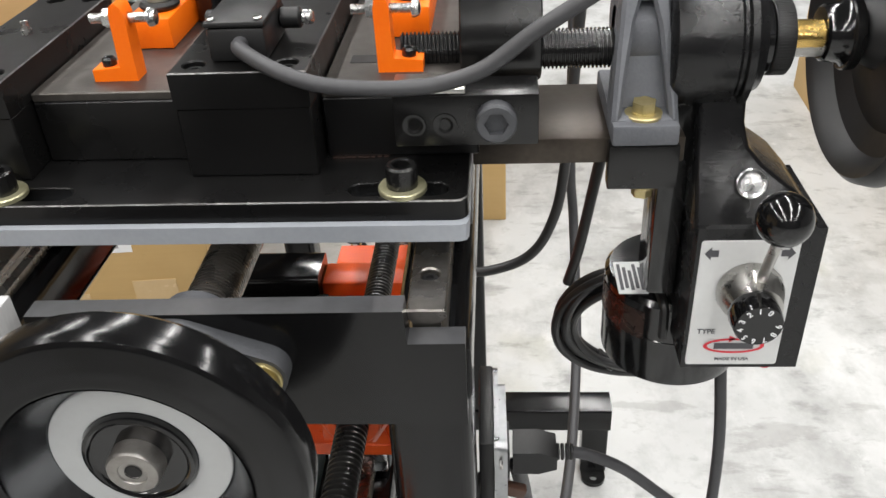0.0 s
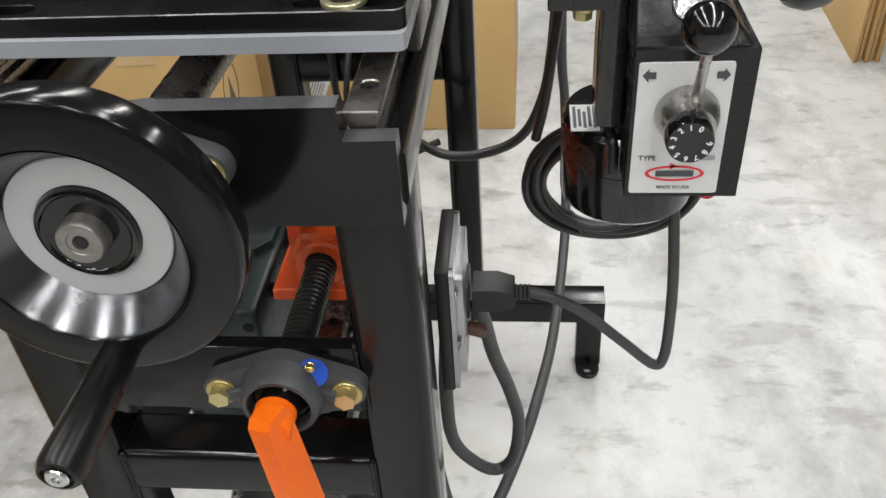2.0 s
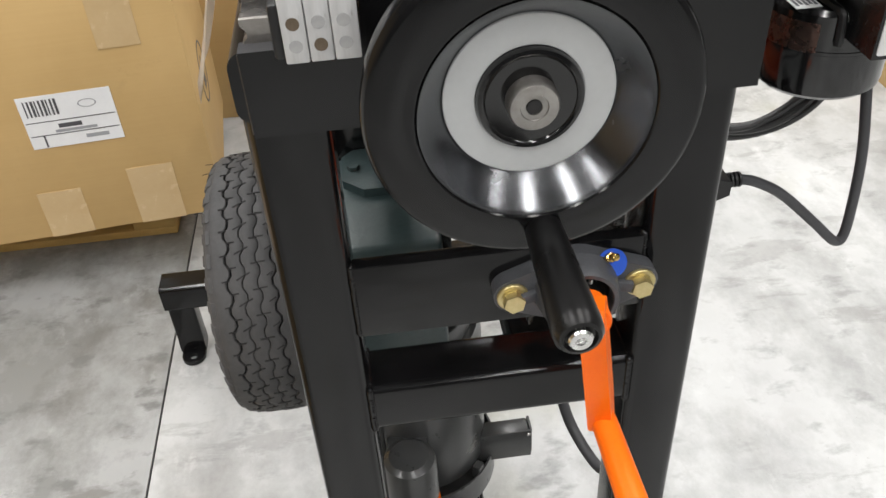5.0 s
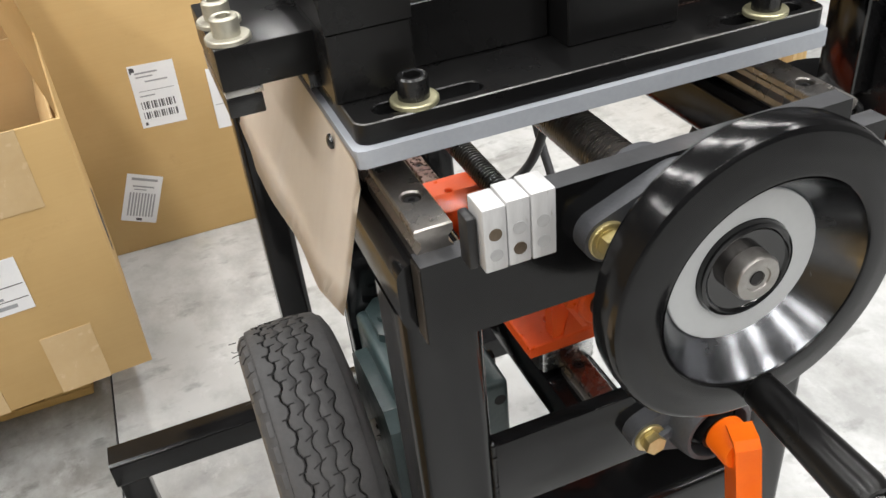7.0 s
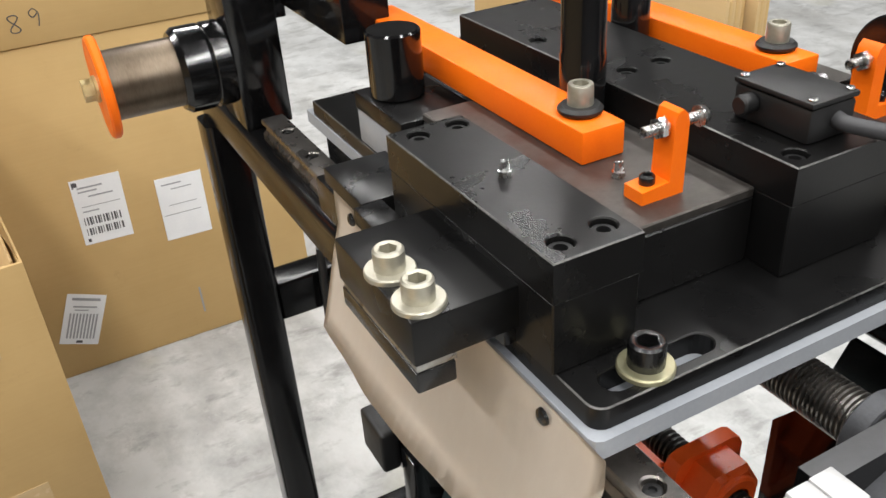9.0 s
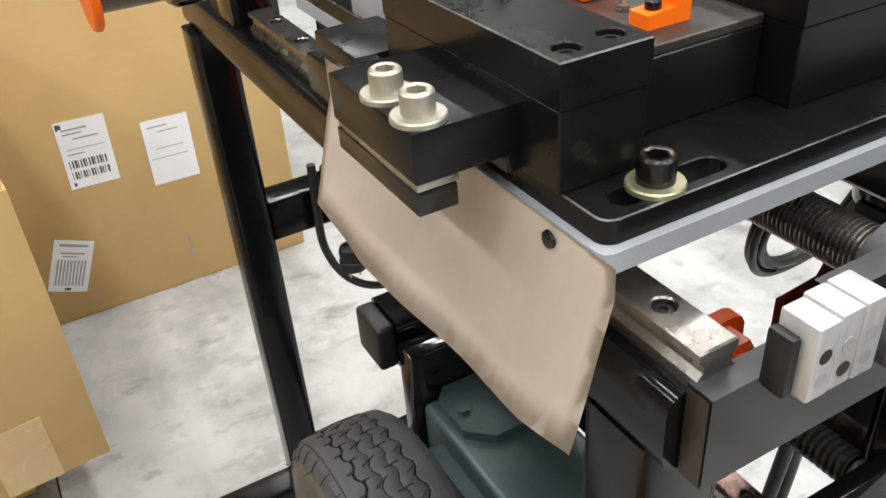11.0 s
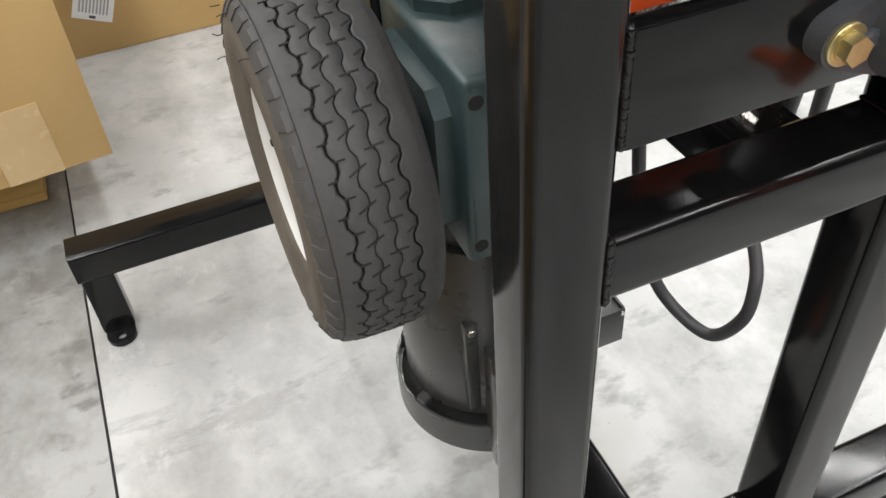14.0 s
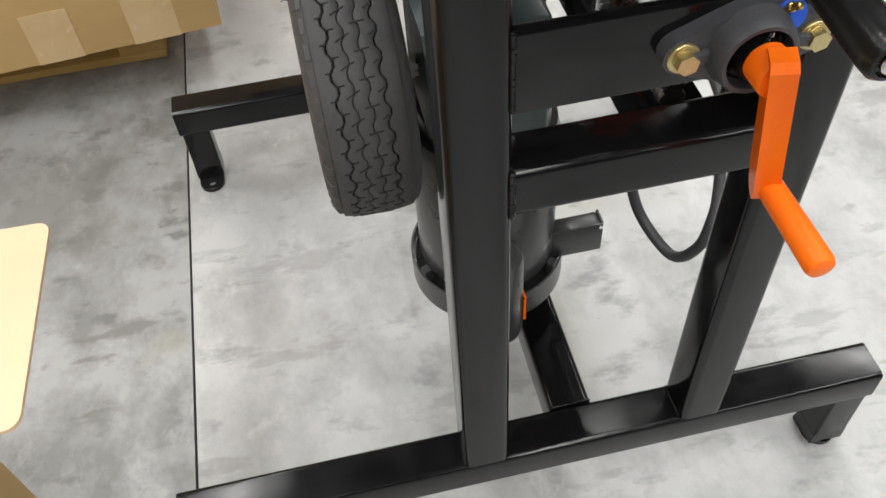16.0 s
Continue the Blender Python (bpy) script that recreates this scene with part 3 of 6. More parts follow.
# ---- rails ----
def rail(xc, y0, y1, z0, mats, name="linear_rail", label="ground steel linear guide rail with counterbored holes", w=0.021, h=0.0205, foot=None):
    t = thing(name, label, "guide rail", (xc, y0, z0), "linear rails")
    half = w / 2
    prof = [(-half, 0), (half, 0), (half, h * 0.30), (half * 0.72, h * 0.45), (half * 0.72, h * 0.62), (half, h * 0.78), (half, h - 0.001), (half - 0.001, h), (-half + 0.001, h), (-half, h - 0.001), (-half, h * 0.78), (-half * 0.72, h * 0.62), (-half * 0.72, h * 0.45), (-half, h * 0.30)]
    L = y1 - y0
    lower = prof[:5] + [(half, h * 0.78), (-half, h * 0.78)] + prof[11:]
    part("rail", extrude(lower, L, (xc, y0, z0), XZ), foot or mats, t, angle=25)
    spots, k = [], y0 + 0.033
    while k < y1 - 0.01:
        spots.append(k)
        k += 0.060
    part("rail_head", holed([(xc - half, y0), (xc + half, y0), (xc + half, y1), (xc - half, y1)], [circle(xc, q, 0.0056, 20) for q in spots], h * 0.22, (0, 0, z0 + h * 0.78), None, 0.0009), mats, t, angle=25)
    for q in spots:
        part("rail_bolt", lathe([(0.0046, 0), (0.0046, 0.0016), (0.0040, 0.0020), (0.0022, 0.0020), (0.0020, 0.0004), (0, 0.0004)], (xc, q, z0 + h * 0.78 + 0.0002), "z", 18, close=False), DULL, t, "dark recessed rail bolt")
    return t


rail(0.0225, -0.010, 0.545, 0.914, OILED)
rail(0.2830, -0.006, 0.640, 0.914, OILED)

# ---- lower slide: beam, rail, screw, nut bracket ----
slide = thing("lower_slide_beam", "black steel slide beam running back under the table", "beam", (0.17, 0.3, 0.57))
part("beam", box(0.170, 0.224, 0.051, D - T, 0.572, 0.612, 0.003), BLACK, slide)
# Plain steel rail; its red tint paints the orange bracket's reflection.
rail(0.197, 0.06, 0.66, 0.612, REDRAIL, "lower_guide_rail", "steel guide rail with counterbored holes, the bracket's reflection painted reddish", foot=OILED)
LZ = 0.720
LX = 0.204
lead = thing("lower_lead_screw", "oiled black trapezoidal lead screw", "lead screw", (LX, 0.2, LZ))
part("thread", threaded(0.0128, 0.0098, (LX, 0.022, LZ), 0.445, 0.0052), SCREW, lead, angle=60)
part("journal", rod(0.0100, (LX, -0.030, LZ), 0.054, "y"), OILED, lead)

nut = thing("nut_bracket", "orange enamelled nut bracket riding on the lower screw", "bracket", (0.195, 0.21, 0.65))
NX = LX
HB = ((0.180, 0.178), (0.180, 0.214), (0.221, 0.214), (0.218, 0.265), (0.216, 0.303), (0.222, 0.410), (0.185, 0.430))
outline = [(0.1475, 0.150), (0.237, 0.150), (0.237, 0.460), (0.139, 0.460), (0.139, 0.340), (0.1475, 0.340)]
part("base_plate", holed(outline, [circle(x, y, 0.0042, 16) for x, y in HB], 0.012, (0, 0, 0.661), None, 0.0012), REDOR, nut, angle=25)
for hx, hy in HB:
    part("plate_screw", rod(0.0040, (hx, hy, 0.663), 0.0055, "z", 0.0008, 16), DULL, nut, "dark recessed screw")
flange = [(-0.033, 0), (0.033, 0), (0.033, 0.070), (0.029, 0.0775), (0.022, 0.0805), (-0.022, 0.0805), (-0.029, 0.0775), (-0.033, 0.070)]
part("nut_flange", extrude(flange, 0.013, (NX, 0.153, 0.673), XZ, 0.0022, 2), REDOR, nut)
six = [(0.031 * math.cos(math.pi / 3 * k), 0.031 * math.sin(math.pi / 3 * k)) for k in range(6)]
part("nut_hexagon", holed(six, [circle(0, 0, 0.0140, 28)], 0.026, (NX, 0.1535, LZ + 0.002), AX["y"] @ Matrix.Rotation(math.pi, 4, "X"), 0.004), REDOR, nut, angle=25)
part("boss", lathe([(0.0135, 0), (0.0205, 0), (0.0225, 0.0015), (0.0235, 0.006), (0.0135, 0.006)], (NX, 0.1235, LZ + 0.002), "y", 36, close=False), REDOR, nut)
part("nut_foot", extrude([(-0.024, 0), (0.024, 0), (0.018, 0.024), (-0.018, 0.024)], 0.002, (NX, 0.151, 0.673), XZ, 0.0018, 2), REDOR, nut)
part("rear_nut_block", box(0.1385, 0.2275, 0.346, 0.3845, 0.6732, 0.7005, 0.003, 2), REDOR, nut)
car = thing("lower_bearing_block", "black bearing carriage under the orange bracket", "bearing block", (0.197, 0.2, 0.62))
part("block", box(0.166, 0.222, 0.172, 0.245, 0.620, 0.6605, 0.002), DULL, car)
part("end_seal", box(0.168, 0.220, 0.167, 0.172, 0.621, 0.652, 0.001), BRIGHT, car, "bright end plate with small screws")


# ---- flange bearings ----
def flange_bearing(at, name, grease=True):
    x, y, z = at
    t = thing(name, "grey cast-iron two-bolt flange bearing on the front plate", "flange bearing", at, "flange bearings")
    # two ears and a round boss, facing -y
    pts = []
    R, r, d = 0.030, 0.0135, 0.045
    ang = math.acos((R - r) / d)
    for k in range(15):
        a = ang + (math.pi - 2 * ang) * k / 14
        pts.append((R * math.cos(a), R * math.sin(a)))
    for k in range(9):
        a = math.pi - ang + 2 * ang * k / 8
        pts.append((-d + r * math.cos(a), r * math.sin(a)))
    for k in range(15):
        a = math.pi + ang + (math.pi - 2 * ang) * k / 14
        pts.append((R * math.cos(a), R * math.sin(a)))
    for k in range(9):
        a = -ang + 2 * ang * k / 8
        pts.append((d + r * math.cos(a), r * math.sin(a)))
    bm = extrude(pts, 0.0125, (x, y - 0.0125, z), XZ, 0.0022, 2)
    lathe([(0.0305, 0.0), (0.0285, -0.010), (0.0270, -0.0165), (0.0255, -0.0185), (0.0228, -0.0185), (0.0222, -0.0175), (0.0222, 0.0)], (x, y - 0.011, z), "y", 48, bm, close=False)
    for s in (-1, 1):
        box(x + s * 0.036 - 0.012, x + s * 0.036 + 0.012, y - 0.019, y - 0.012, z - 0.0045, z + 0.0045, 0.002, 2, bm, Matrix.Rotation(-s * 0.30, 4, "Z"))
    part("housing", bm, CAST, t, angle=30)
    part("inner_ring", lathe([(0.0222, -0.014), (0.019, -0.0155), (0.0165, -0.014), (0.0155, -0.020), (0.0145, -0.0265), (0.0105, -0.0265), (0.0105, -0.01)], (x, y - 0.004, z), "y", 48, close=False), OXIDE, t, "black-oxide bearing insert")
    part("set_screw", rod(0.0018, (x + 0.006, y - 0.0245, z + 0.0145), 0.004, "z", 0.0003, 12), BRIGHT, t)
    for s in (-1, 1):
        hex_bolt((x + s * 0.045, y - 0.0125, z), 0.0078, t, "y", ZINC, 1.45, flip=True)
    if grease:
        gx = x + 0.022
        part("sticker", lathe([(0, 0), (0.0105, 0), (0.0105, 0.0006), (0, 0.0006)], (gx + 0.002, y - 0.0128, z + 0.020), "y", 24, turn=AX["y"] @ Matrix.Rotation(2.75, 4, "X")), BLUE, t, "round blue sticker")
        part("grease_fitting", lathe([(0.0035, 0), (0.0035, 0.003), (0.0022, 0.0035), (0.0022, 0.006), (0.003, 0.007), (0.0026, 0.0095), (0.0012, 0.0105), (0, 0.0105)], (gx, y - 0.0115, z + 0.024), "z", 16, turn=Matrix.Rotation(0.9, 4, "X") @ Matrix.Rotation(0.3, 4, "Y")), BRASS, t, "small brass grease nipple")
    return t


flange_bearing((LX, 0.0, 0.717), "lower_flange_bearing")
WX, WZ = 0.154, 0.912
flange_bearing((WX, PF, WZ), "upper_flange_bearing", grease=False)

# ---- handwheel ----
wheel = thing("handwheel", "glossy black dished handwheel with a grey ring and a turning handle", "handwheel", (WX, -0.085, WZ))
prof = [(0.013, -0.040), (0.024, -0.040), (0.026, -0.030), (0.042, -0.022), (0.060, -0.0225), (0.074, -0.0215), (0.0795, -0.0200), (0.0818, -0.0165), (0.0824, -0.0110), (0.0826, -0.0040), (0.0822, -0.0012), (0.0808, 0.0012), (0.0790, 0.0024), (0.0780, 0.0026), (0.0690, 0.0040), (0.0600, 0.0048), (0.0585, 0.0045), (0.0567, 0.0025)]
prof = [(r * 1.008 if r > 0.06 else r, -h) for r, h in prof]
part("rim", lathe([(r, h) for r, h in prof], (WX, -0.1005, WZ), "y", 128, close=False), BLACK, wheel, angle=24)
part("dish", lathe([(0.0572, -0.0040), (0.0560, -0.0010), (0.0440, 0.0145), (0.0428, 0.0160)], (WX, -0.1005, WZ), "y", 96, close=False), POLISH, wheel, "polished black inner cone")
part("ring", lathe([(0.0432, 0.0172), (0.0430, 0.0140), (0.0425, 0.0135), (0.0275, 0.0135), (0.0270, 0.0140), (0.0270, 0.0175)], (WX, -0.0995, WZ), "y", 96, close=False), RING, wheel, "matt light grey ring")
part("hub", lathe([(0.0269, 0.0175), (0.0269, 0.0115), (0.0262, 0.0100), (0.0245, 0.0095), (0.0232, 0.0100), (0.0225, 0.0108), (0.0130, 0.0112), (0.0120, 0.03)], (WX, -0.0995, WZ), "y", 72, close=False), GLOSS, wheel)
part("shaft_end", lathe([(0.0128, 0.018), (0.0128, 0.0015), (0.0118, 0.0), (0.0070, 0.0), (0.0066, 0.0008), (0.0040, 0.0012), (0.0018, 0.0040), (0.0, 0.0042)], (WX, -0.0975, WZ), "y", 48, close=False), TURNED, wheel, "turned steel shaft end with a centre hole")
# Dark disc that paints the shade in the shaft's centre hole.
part("painted_centre_hole", lathe([(0.0040, 0.0), (0.0040, 0.0007), (0, 0.0007)], (WX, -0.0975 + 0.0006, WZ), "y", 24, close=False), GROOVE, wheel, "dark disc painting the shade of the centre hole")
HX, HZ = 0.158, WZ - 0.067
part("grip", lathe([(0.0, 0.0), (0.0085, 0.0), (0.0098, -0.002), (0.0108, -0.030), (0.0122, -0.072), (0.0118, -0.0775), (0.0100, -0.0800), (0.0082, -0.0805), (0.0072, -0.0785), (0, -0.0785)], (HX, -0.104, HZ), "y", 40, turn=AX["y"] @ Matrix.Rotation(0.035, 4, "X")), SATIN, wheel, "glossy black plastic turning handle")
part("collar", lathe([(0.0, 0), (0.0088, 0), (0.0092, -0.001), (0.0092, -0.0045), (0.0085, -0.005), (0, -0.005)], (HX, -0.1045, HZ), "y", 32), OXIDE, wheel)
part("handle_screw", lathe([(0.0, -0.0030), (0.0022, -0.0030), (0.0025, -0.0052), (0.0052, -0.0052), (0.0060, -0.0042), (0.0060, 0)], (HX, -0.1805, HZ - 0.003), "y", 28, close=False), BRIGHT, wheel, "bright socket screw in the handle end")
shaft = thing("table_screw", "oiled steel screw shaft of the handwheel, running back under the table", "lead screw", (WX, 0.2, WZ))
part("journal", rod(0.0125, (WX, -0.08, WZ), 0.12, "y"), STEEL, shaft)
part("thread", threaded(0.0150, 0.0130, (WX, 0.016, WZ), 0.56, 0.0030), OILED, shaft, angle=60)
part("shaft_collar", lathe([(0.0, 0), (0.021, 0), (0.022, 0.001), (0.022, 0.011), (0.021, 0.012), (0, 0.012)], (WX, 0.0015, WZ + 0.001), "y", 40), CAST, shaft, "dark clamp collar behind the front plate")
# ---- crank ----
crank = thing("crank_handle", "orange enamelled cranked lever on the lower screw", "crank handle", (LX, -0.045, 0.70))
bm = lathe([(0, 0), (0.0135, 0), (0.0145, 0.002), (0.0145, 0.020), (0.0125, 0.022), (0, 0.022)], (LX, -0.054, 0.7205), "y", 32)
part("hub", bm, ORANGE, crank)
A, B, C = Vector((LX + 0.002, -0.051, 0.722)), Vector((LX + 0.0118, -0.0545, 0.6325)), Vector((LX + 0.0135, -0.136, 0.629))
d = (B - A)
turn = d.to_track_quat("Z", "Y").to_matrix().to_4x4()
lever = [(-0.0120, -0.010), (-0.0075, -0.0155), (0.0075, -0.0155), (0.0120, -0.010), (0.0150, d.length - 0.008), (0.0110, d.length + 0.010), (0.004, d.length + 0.014), (-0.0080, d.length + 0.012), (-0.0140, d.length + 0.002)]
bm = extrude(lever, 0.017, (0, 0, 0), Matrix(((1, 0, 0, 0), (0, 0, 1, -0.0085), (0, 1, 0, 0), (0, 0, 0, 1))), 0.0028, 2)
bmesh.ops.transform(bm, matrix=Matrix.Translation(A) @ turn, verts=bm.verts)
part("arm", bm, ORANGE, crank)
g = (C - B)
part("grip", lathe([(0, 0), (0.0088, 0), (0.0095, 0.010), (0.0105, g.length - 0.004), (0.0090, g.length - 0.0008), (0.0075, g.length), (0, g.length)], B, "z", 28, turn=g.to_track_quat("Z", "Y").to_matrix().to_4x4()), ORANGE, crank)

# ---- small marked blocks on the front plate ----
for k in range(3):
    blk = thing("marked_block", "small white milled block with drilled dimples on the front plate", "block", (0.040 + 0.0127 * k, -0.030, 0.924), "marked blocks")
    bx = 0.0365 + 0.0127 * k
    part("body", box(bx, bx + 0.0124 + 0.0010 * (k == 2), -0.0424 + 0.0004 * (k == 1), PF - 0.0012 - 0.0010 * (k == 0), 0.9205, 0.958 - 0.0010 * (k == 0) + 0.0006 * (k == 2), 0.0011), ALU, blk)
    for dz in (0.0085, 0.0205):
        rusty = (k, dz > 0.01) in ((0, True), (1, False))
        part("dimple", lathe([(0.0035, 0.0006), (0.0035, -0.0003), (0, -0.0003)], (bx + 0.0062, -0.0422, 0.9215 + dz), "y", 20, close=False), ROLL if rusty else DIMPLE, blk, "brown filled dimple" if rusty else "dull grey dimple")
single("black_spacer", box(0.0305, 0.0363, -0.0365, -0.0235, 0.9205, 0.9505, 0.002), DULL, "small black plastic spacer beside the white blocks", "spacer")

# ---- sliding table ----
table = thing("sliding_table", "black slotted steel table on a grey plate riding on the rails", "machine table", (W / 2, 0.2, 0.95))
part("grey_plate", extrude([(-0.001, 0.040), (0.0005, 0.0365), (0.004, 0.035), (W - 0.005, 0.035), (W - 0.0015, 0.0365), (W, 0.040), (W, 0.475), (0.034, 0.475), (0.034, 0.290), (-0.001, 0.290)], 0.0105, (0, 0, 0.9505), None, 0.0008, 1), GREYP, table, "light grey painted plate")
# black plate with two slots along its front edge
ZP0, ZP1 = 0.9612, 0.9735
part("slotted_plate", holed([p for p in rounded(W - 0.003, 0.420, 0.008, 5, 0.003, 0.040) if p[0] > 0.02 or p[1] < 0.2] [:6] + [(0.035, 0.460), (0.035, 0.288), (0.003, 0.288)] + [p for p in rounded(W - 0.003, 0.420, 0.008, 5, 0.003, 0.040)][12:], [slot_line(0.016, 0.080, 0.0535, 0.0072), slot_line(0.238, 0.294, 0.0535, 0.0072)], ZP1 - ZP0, (0, 0, ZP0), None, 0.0007, worn=True), SATIN, table, angle=20, second=WORN)
cap_screw((0.0400, 0.0525, ZP1), 0.0088, 0.0130, table, washer=0.0135)
cap_screw((0.2685, 0.0530, ZP1), 0.0088, 0.0130, table, washer=0.0135)
for bx in (0.0225, 0.283):
    for by in (0.098, 0.30):
        part("slide_block", box(bx - 0.022, bx + 0.022, by, by + 0.075, 0.921, 0.9502, 0.0025), OXIDE, table, "black rail bearing block")
        part("slide_seal", box(bx - 0.0205, bx + 0.0205, by - 0.004, by, 0.923, 0.949, 0.001), DULL, table)
part("screw_nut", box(WX - 0.032, WX + 0.032, 0.27, 0.325, 0.893, 0.9502, 0.004), DULL, table, "black nut block round the table screw")

# ---- tool plates on the table ----
def tower(x0, x1, y0, y1, ztop, label, holes):
    t = thing("tool_block", label, "tool block", ((x0 + x1) / 2, (y0 + y1) / 2, ZP1), "tool blocks")
    part("lower_block", box(x0 + 0.0005, x1 - 0.0005, y0 + 0.001, y1, ZP1, ztop - 0.0215, 0.0008, 1), SATIN, t)
    part("top_plate", holed([(x0, y0), (x1, y0), (x1, y1), (x0, y1)], [circle(hx, hy, 0.0064) for hx, hy in holes], 0.021, (0, 0, ztop - 0.021), None, 0.0007, worn=True), SATIN, t, "black top plate with bright worn edges", angle=20, second=WORN)
    for hx, hy in holes:
        part("recessed_screw", lathe([(0.0061, 0), (0.0061, 0.0145), (0.0054, 0.0152), (0.0034, 0.0152), (0.0032, 0.011), (0, 0.011)], (hx, hy, ztop - 0.0180), "z", 24, close=False), DULL, t, "dark recessed screw")
    return t


tower(0.0005, 0.049, 0.069, 0.232, 1.0345, "black stepped tool block with recessed screws on the table", [(0.0132, 0.082), (0.0378, 0.084), (0.0150, 0.220), (0.0400, 0.221)])
tower(0.143, 0.2195, 0.0705, 0.40, 1.0370, "black stepped tool block carrying the limit switch", [(0.1545, 0.083), (0.2065, 0.083), (0.165, 0.226), (0.193, 0.227), (0.155, 0.31), (0.2, 0.32)])
bedA = thing("tool_bed", "worn steel tool bed with a dark front edge", "tool bed", (0.1, 0.2, ZP1), "tool beds")
part("bed", box(0.0495, 0.1425, 0.094, 0.285, ZP1, 1.0120, 0.001, 1), SATIN, bedA)
part("bed_top", box(0.0495, 0.1425, 0.0942, 0.285, 1.0120, 1.0175, 0.0008, 1), MILL, bedA, "worn bare steel top")
bedB = thing("tool_bed", "worn steel tool bed with rust marks, beside the feed screw", "tool bed", (0.25, 0.2, ZP1), "tool beds")
part("bed", box(0.2205, 0.310, 0.094, 0.40, ZP1, 1.0110, 0.001, 1), SATIN, bedB)
part("bed_top", box(0.2205, 0.310, 0.0942, 0.40, 1.0110, 1.0165, 0.0008, 1), MILL, bedB, "worn bare steel top")
# Raised dark strip that paints a slot's shade; the bed is uncut.
part("slot", box(0.232, 0.300, 0.133, 0.146, 1.0160, 1.0169, 0.0003, 1), GROOVE, bedB)
for k in range(9):
    mx = 0.2235 + 0.0038 * k
    single("rust_mark", box(mx, mx + rnd.uniform(0.0018, 0.0034), 0.0905 + rnd.uniform(0, 0.0015), 0.0936, ZP1 + 0.0004, ZP1 + 0.0010), REDRAIL, "small reddish rust mark on the table", "rust mark", "rust marks", smooth=False)


def orange_clamp(xc, y0, y1, z0):
    t = thing("clamp_bar", "orange enamelled clamp bar with a capped bolt and black bushes", "clamp bar", (xc, y0, z0), "clamp bars")
    part("bar", box(xc - 0.0160, xc + 0.0130, y0, y1, z0, z0 + 0.0195, 0.0012), ORANGE, t)
    part("bush", rod(0.0130, (xc, y0 + 0.024, z0 + 0.0195), 0.0055, "z", 0.002), DULL, t, "black rubber washer")
    part("bolt", lathe([(0, 0), (0.0074, 0), (0.0074, 0.011), (0.0068, 0.012), (0.0045, 0.012), (0.0043, 0.007), (0, 0.007)], (xc, y0 + 0.024, z0 + 0.0250), "z", 30), PALEZ, t, "dull zinc socket bolt")
    return t


orange_clamp(0.1010, 0.1635, 0.46, 1.0178)
orange_clamp(0.2655, 0.176, 0.44, 1.0168)


def stop_bracket(xc, yc, z0, s):
    t = thing("stop_bracket", "orange L-shaped stop bracket with a bright adjusting screw", "bracket", (xc, yc, z0), "stop brackets")
    ell = [(-0.014, 0), (0.0125, 0), (0.0130, 0.038), (0.0115, 0.0435), (0.0085, 0.046), (0.0055, 0.0445), (0.0040, 0.040), (0.0030, 0.0085), (-0.014, 0.0070)]
    ell = [(s * x, z) for x, z in ell]
    part("angle", extrude(ell if s > 0 else ell[::-1], 0.014, (xc, yc - 0.007, z0), XZ, 0.001, 1), ORANGE, t)
    cap_screw((xc - s * 0.0055, yc, z0 + 0.0076), 0.0042, 0.0052, t)
    part("adjusting_screw", threaded(0.0030, 0.0025, (xc + s * 0.008 - 0.019, yc, z0 + 0.036), 0.036, 0.0012, "x", 14), BRIGHT, t, "bright zinc adjusting screw", angle=60)
    part("screw_head", lathe([(0, 0), (0.0055, 0), (0.0055, 0.0015), (0.0045, 0.004), (0.002, 0.005), (0, 0.005)], (xc + s * 0.008 + 0.017, yc, z0 + 0.036), "x", 24), BRIGHT, t)
    part("lock_nut", hexagon(0.0056, 0.0045, (xc + s * 0.008 - 0.0095, yc, z0 + 0.036), "x"), BRIGHT, t)
    return t


stop_bracket(0.0965, 0.1175, 1.0175, 1)
stop_bracket(0.2640, 0.124, 1.0165, -1)
for px, py, pz in ((0.1278, 0.222, 1.0177), (0.236, 0.31, 1.0168)):
    single("guide_post", lathe([(0, 0), (0.0141, 0), (0.0141, 0.040), (0.0134, 0.0415), (0.0134, 0.13), (0, 0.13)], (px, py, pz), "z", 40), GLOSS, "round black steel post standing on the tool bed", "post", "guide posts")
rp = thing("rear_pad", "black pad on a light grey packing plate behind the tool block", "pad", (0.057, 0.32, ZP1))
part("packing", box(0.036, 0.089, 0.289, 0.363, ZP1 + 0.0002, 0.9990, 0.0006), GREYP, rp, "light grey packing plate")
part("pad", box(0.035, 0.090, 0.288, 0.364, 0.9992, 1.0120, 0.001), SATIN, rp)
part("pillar", rod(0.0190, (0.0575, 0.338, 1.0121), 0.046, "z", 0.0015), GLOSS, rp)
for sx, sy, sz in ((0.0275, 0.150, 1.0346), (0.0935, 0.143, 1.0176)):
    sc = thing("small_screw", "small bright screw standing in the tool block", "screw", (sx, sy, sz), "small screws")
    part("shank", threaded(0.0026, 0.0022, (sx, sy, sz), 0.0085, 0.0009, "z", 12), BRIGHT, sc, angle=60)
    part("nut", hexagon(0.0038, 0.0028, (sx, sy, sz + 0.0002), "z"), BRIGHT, sc)

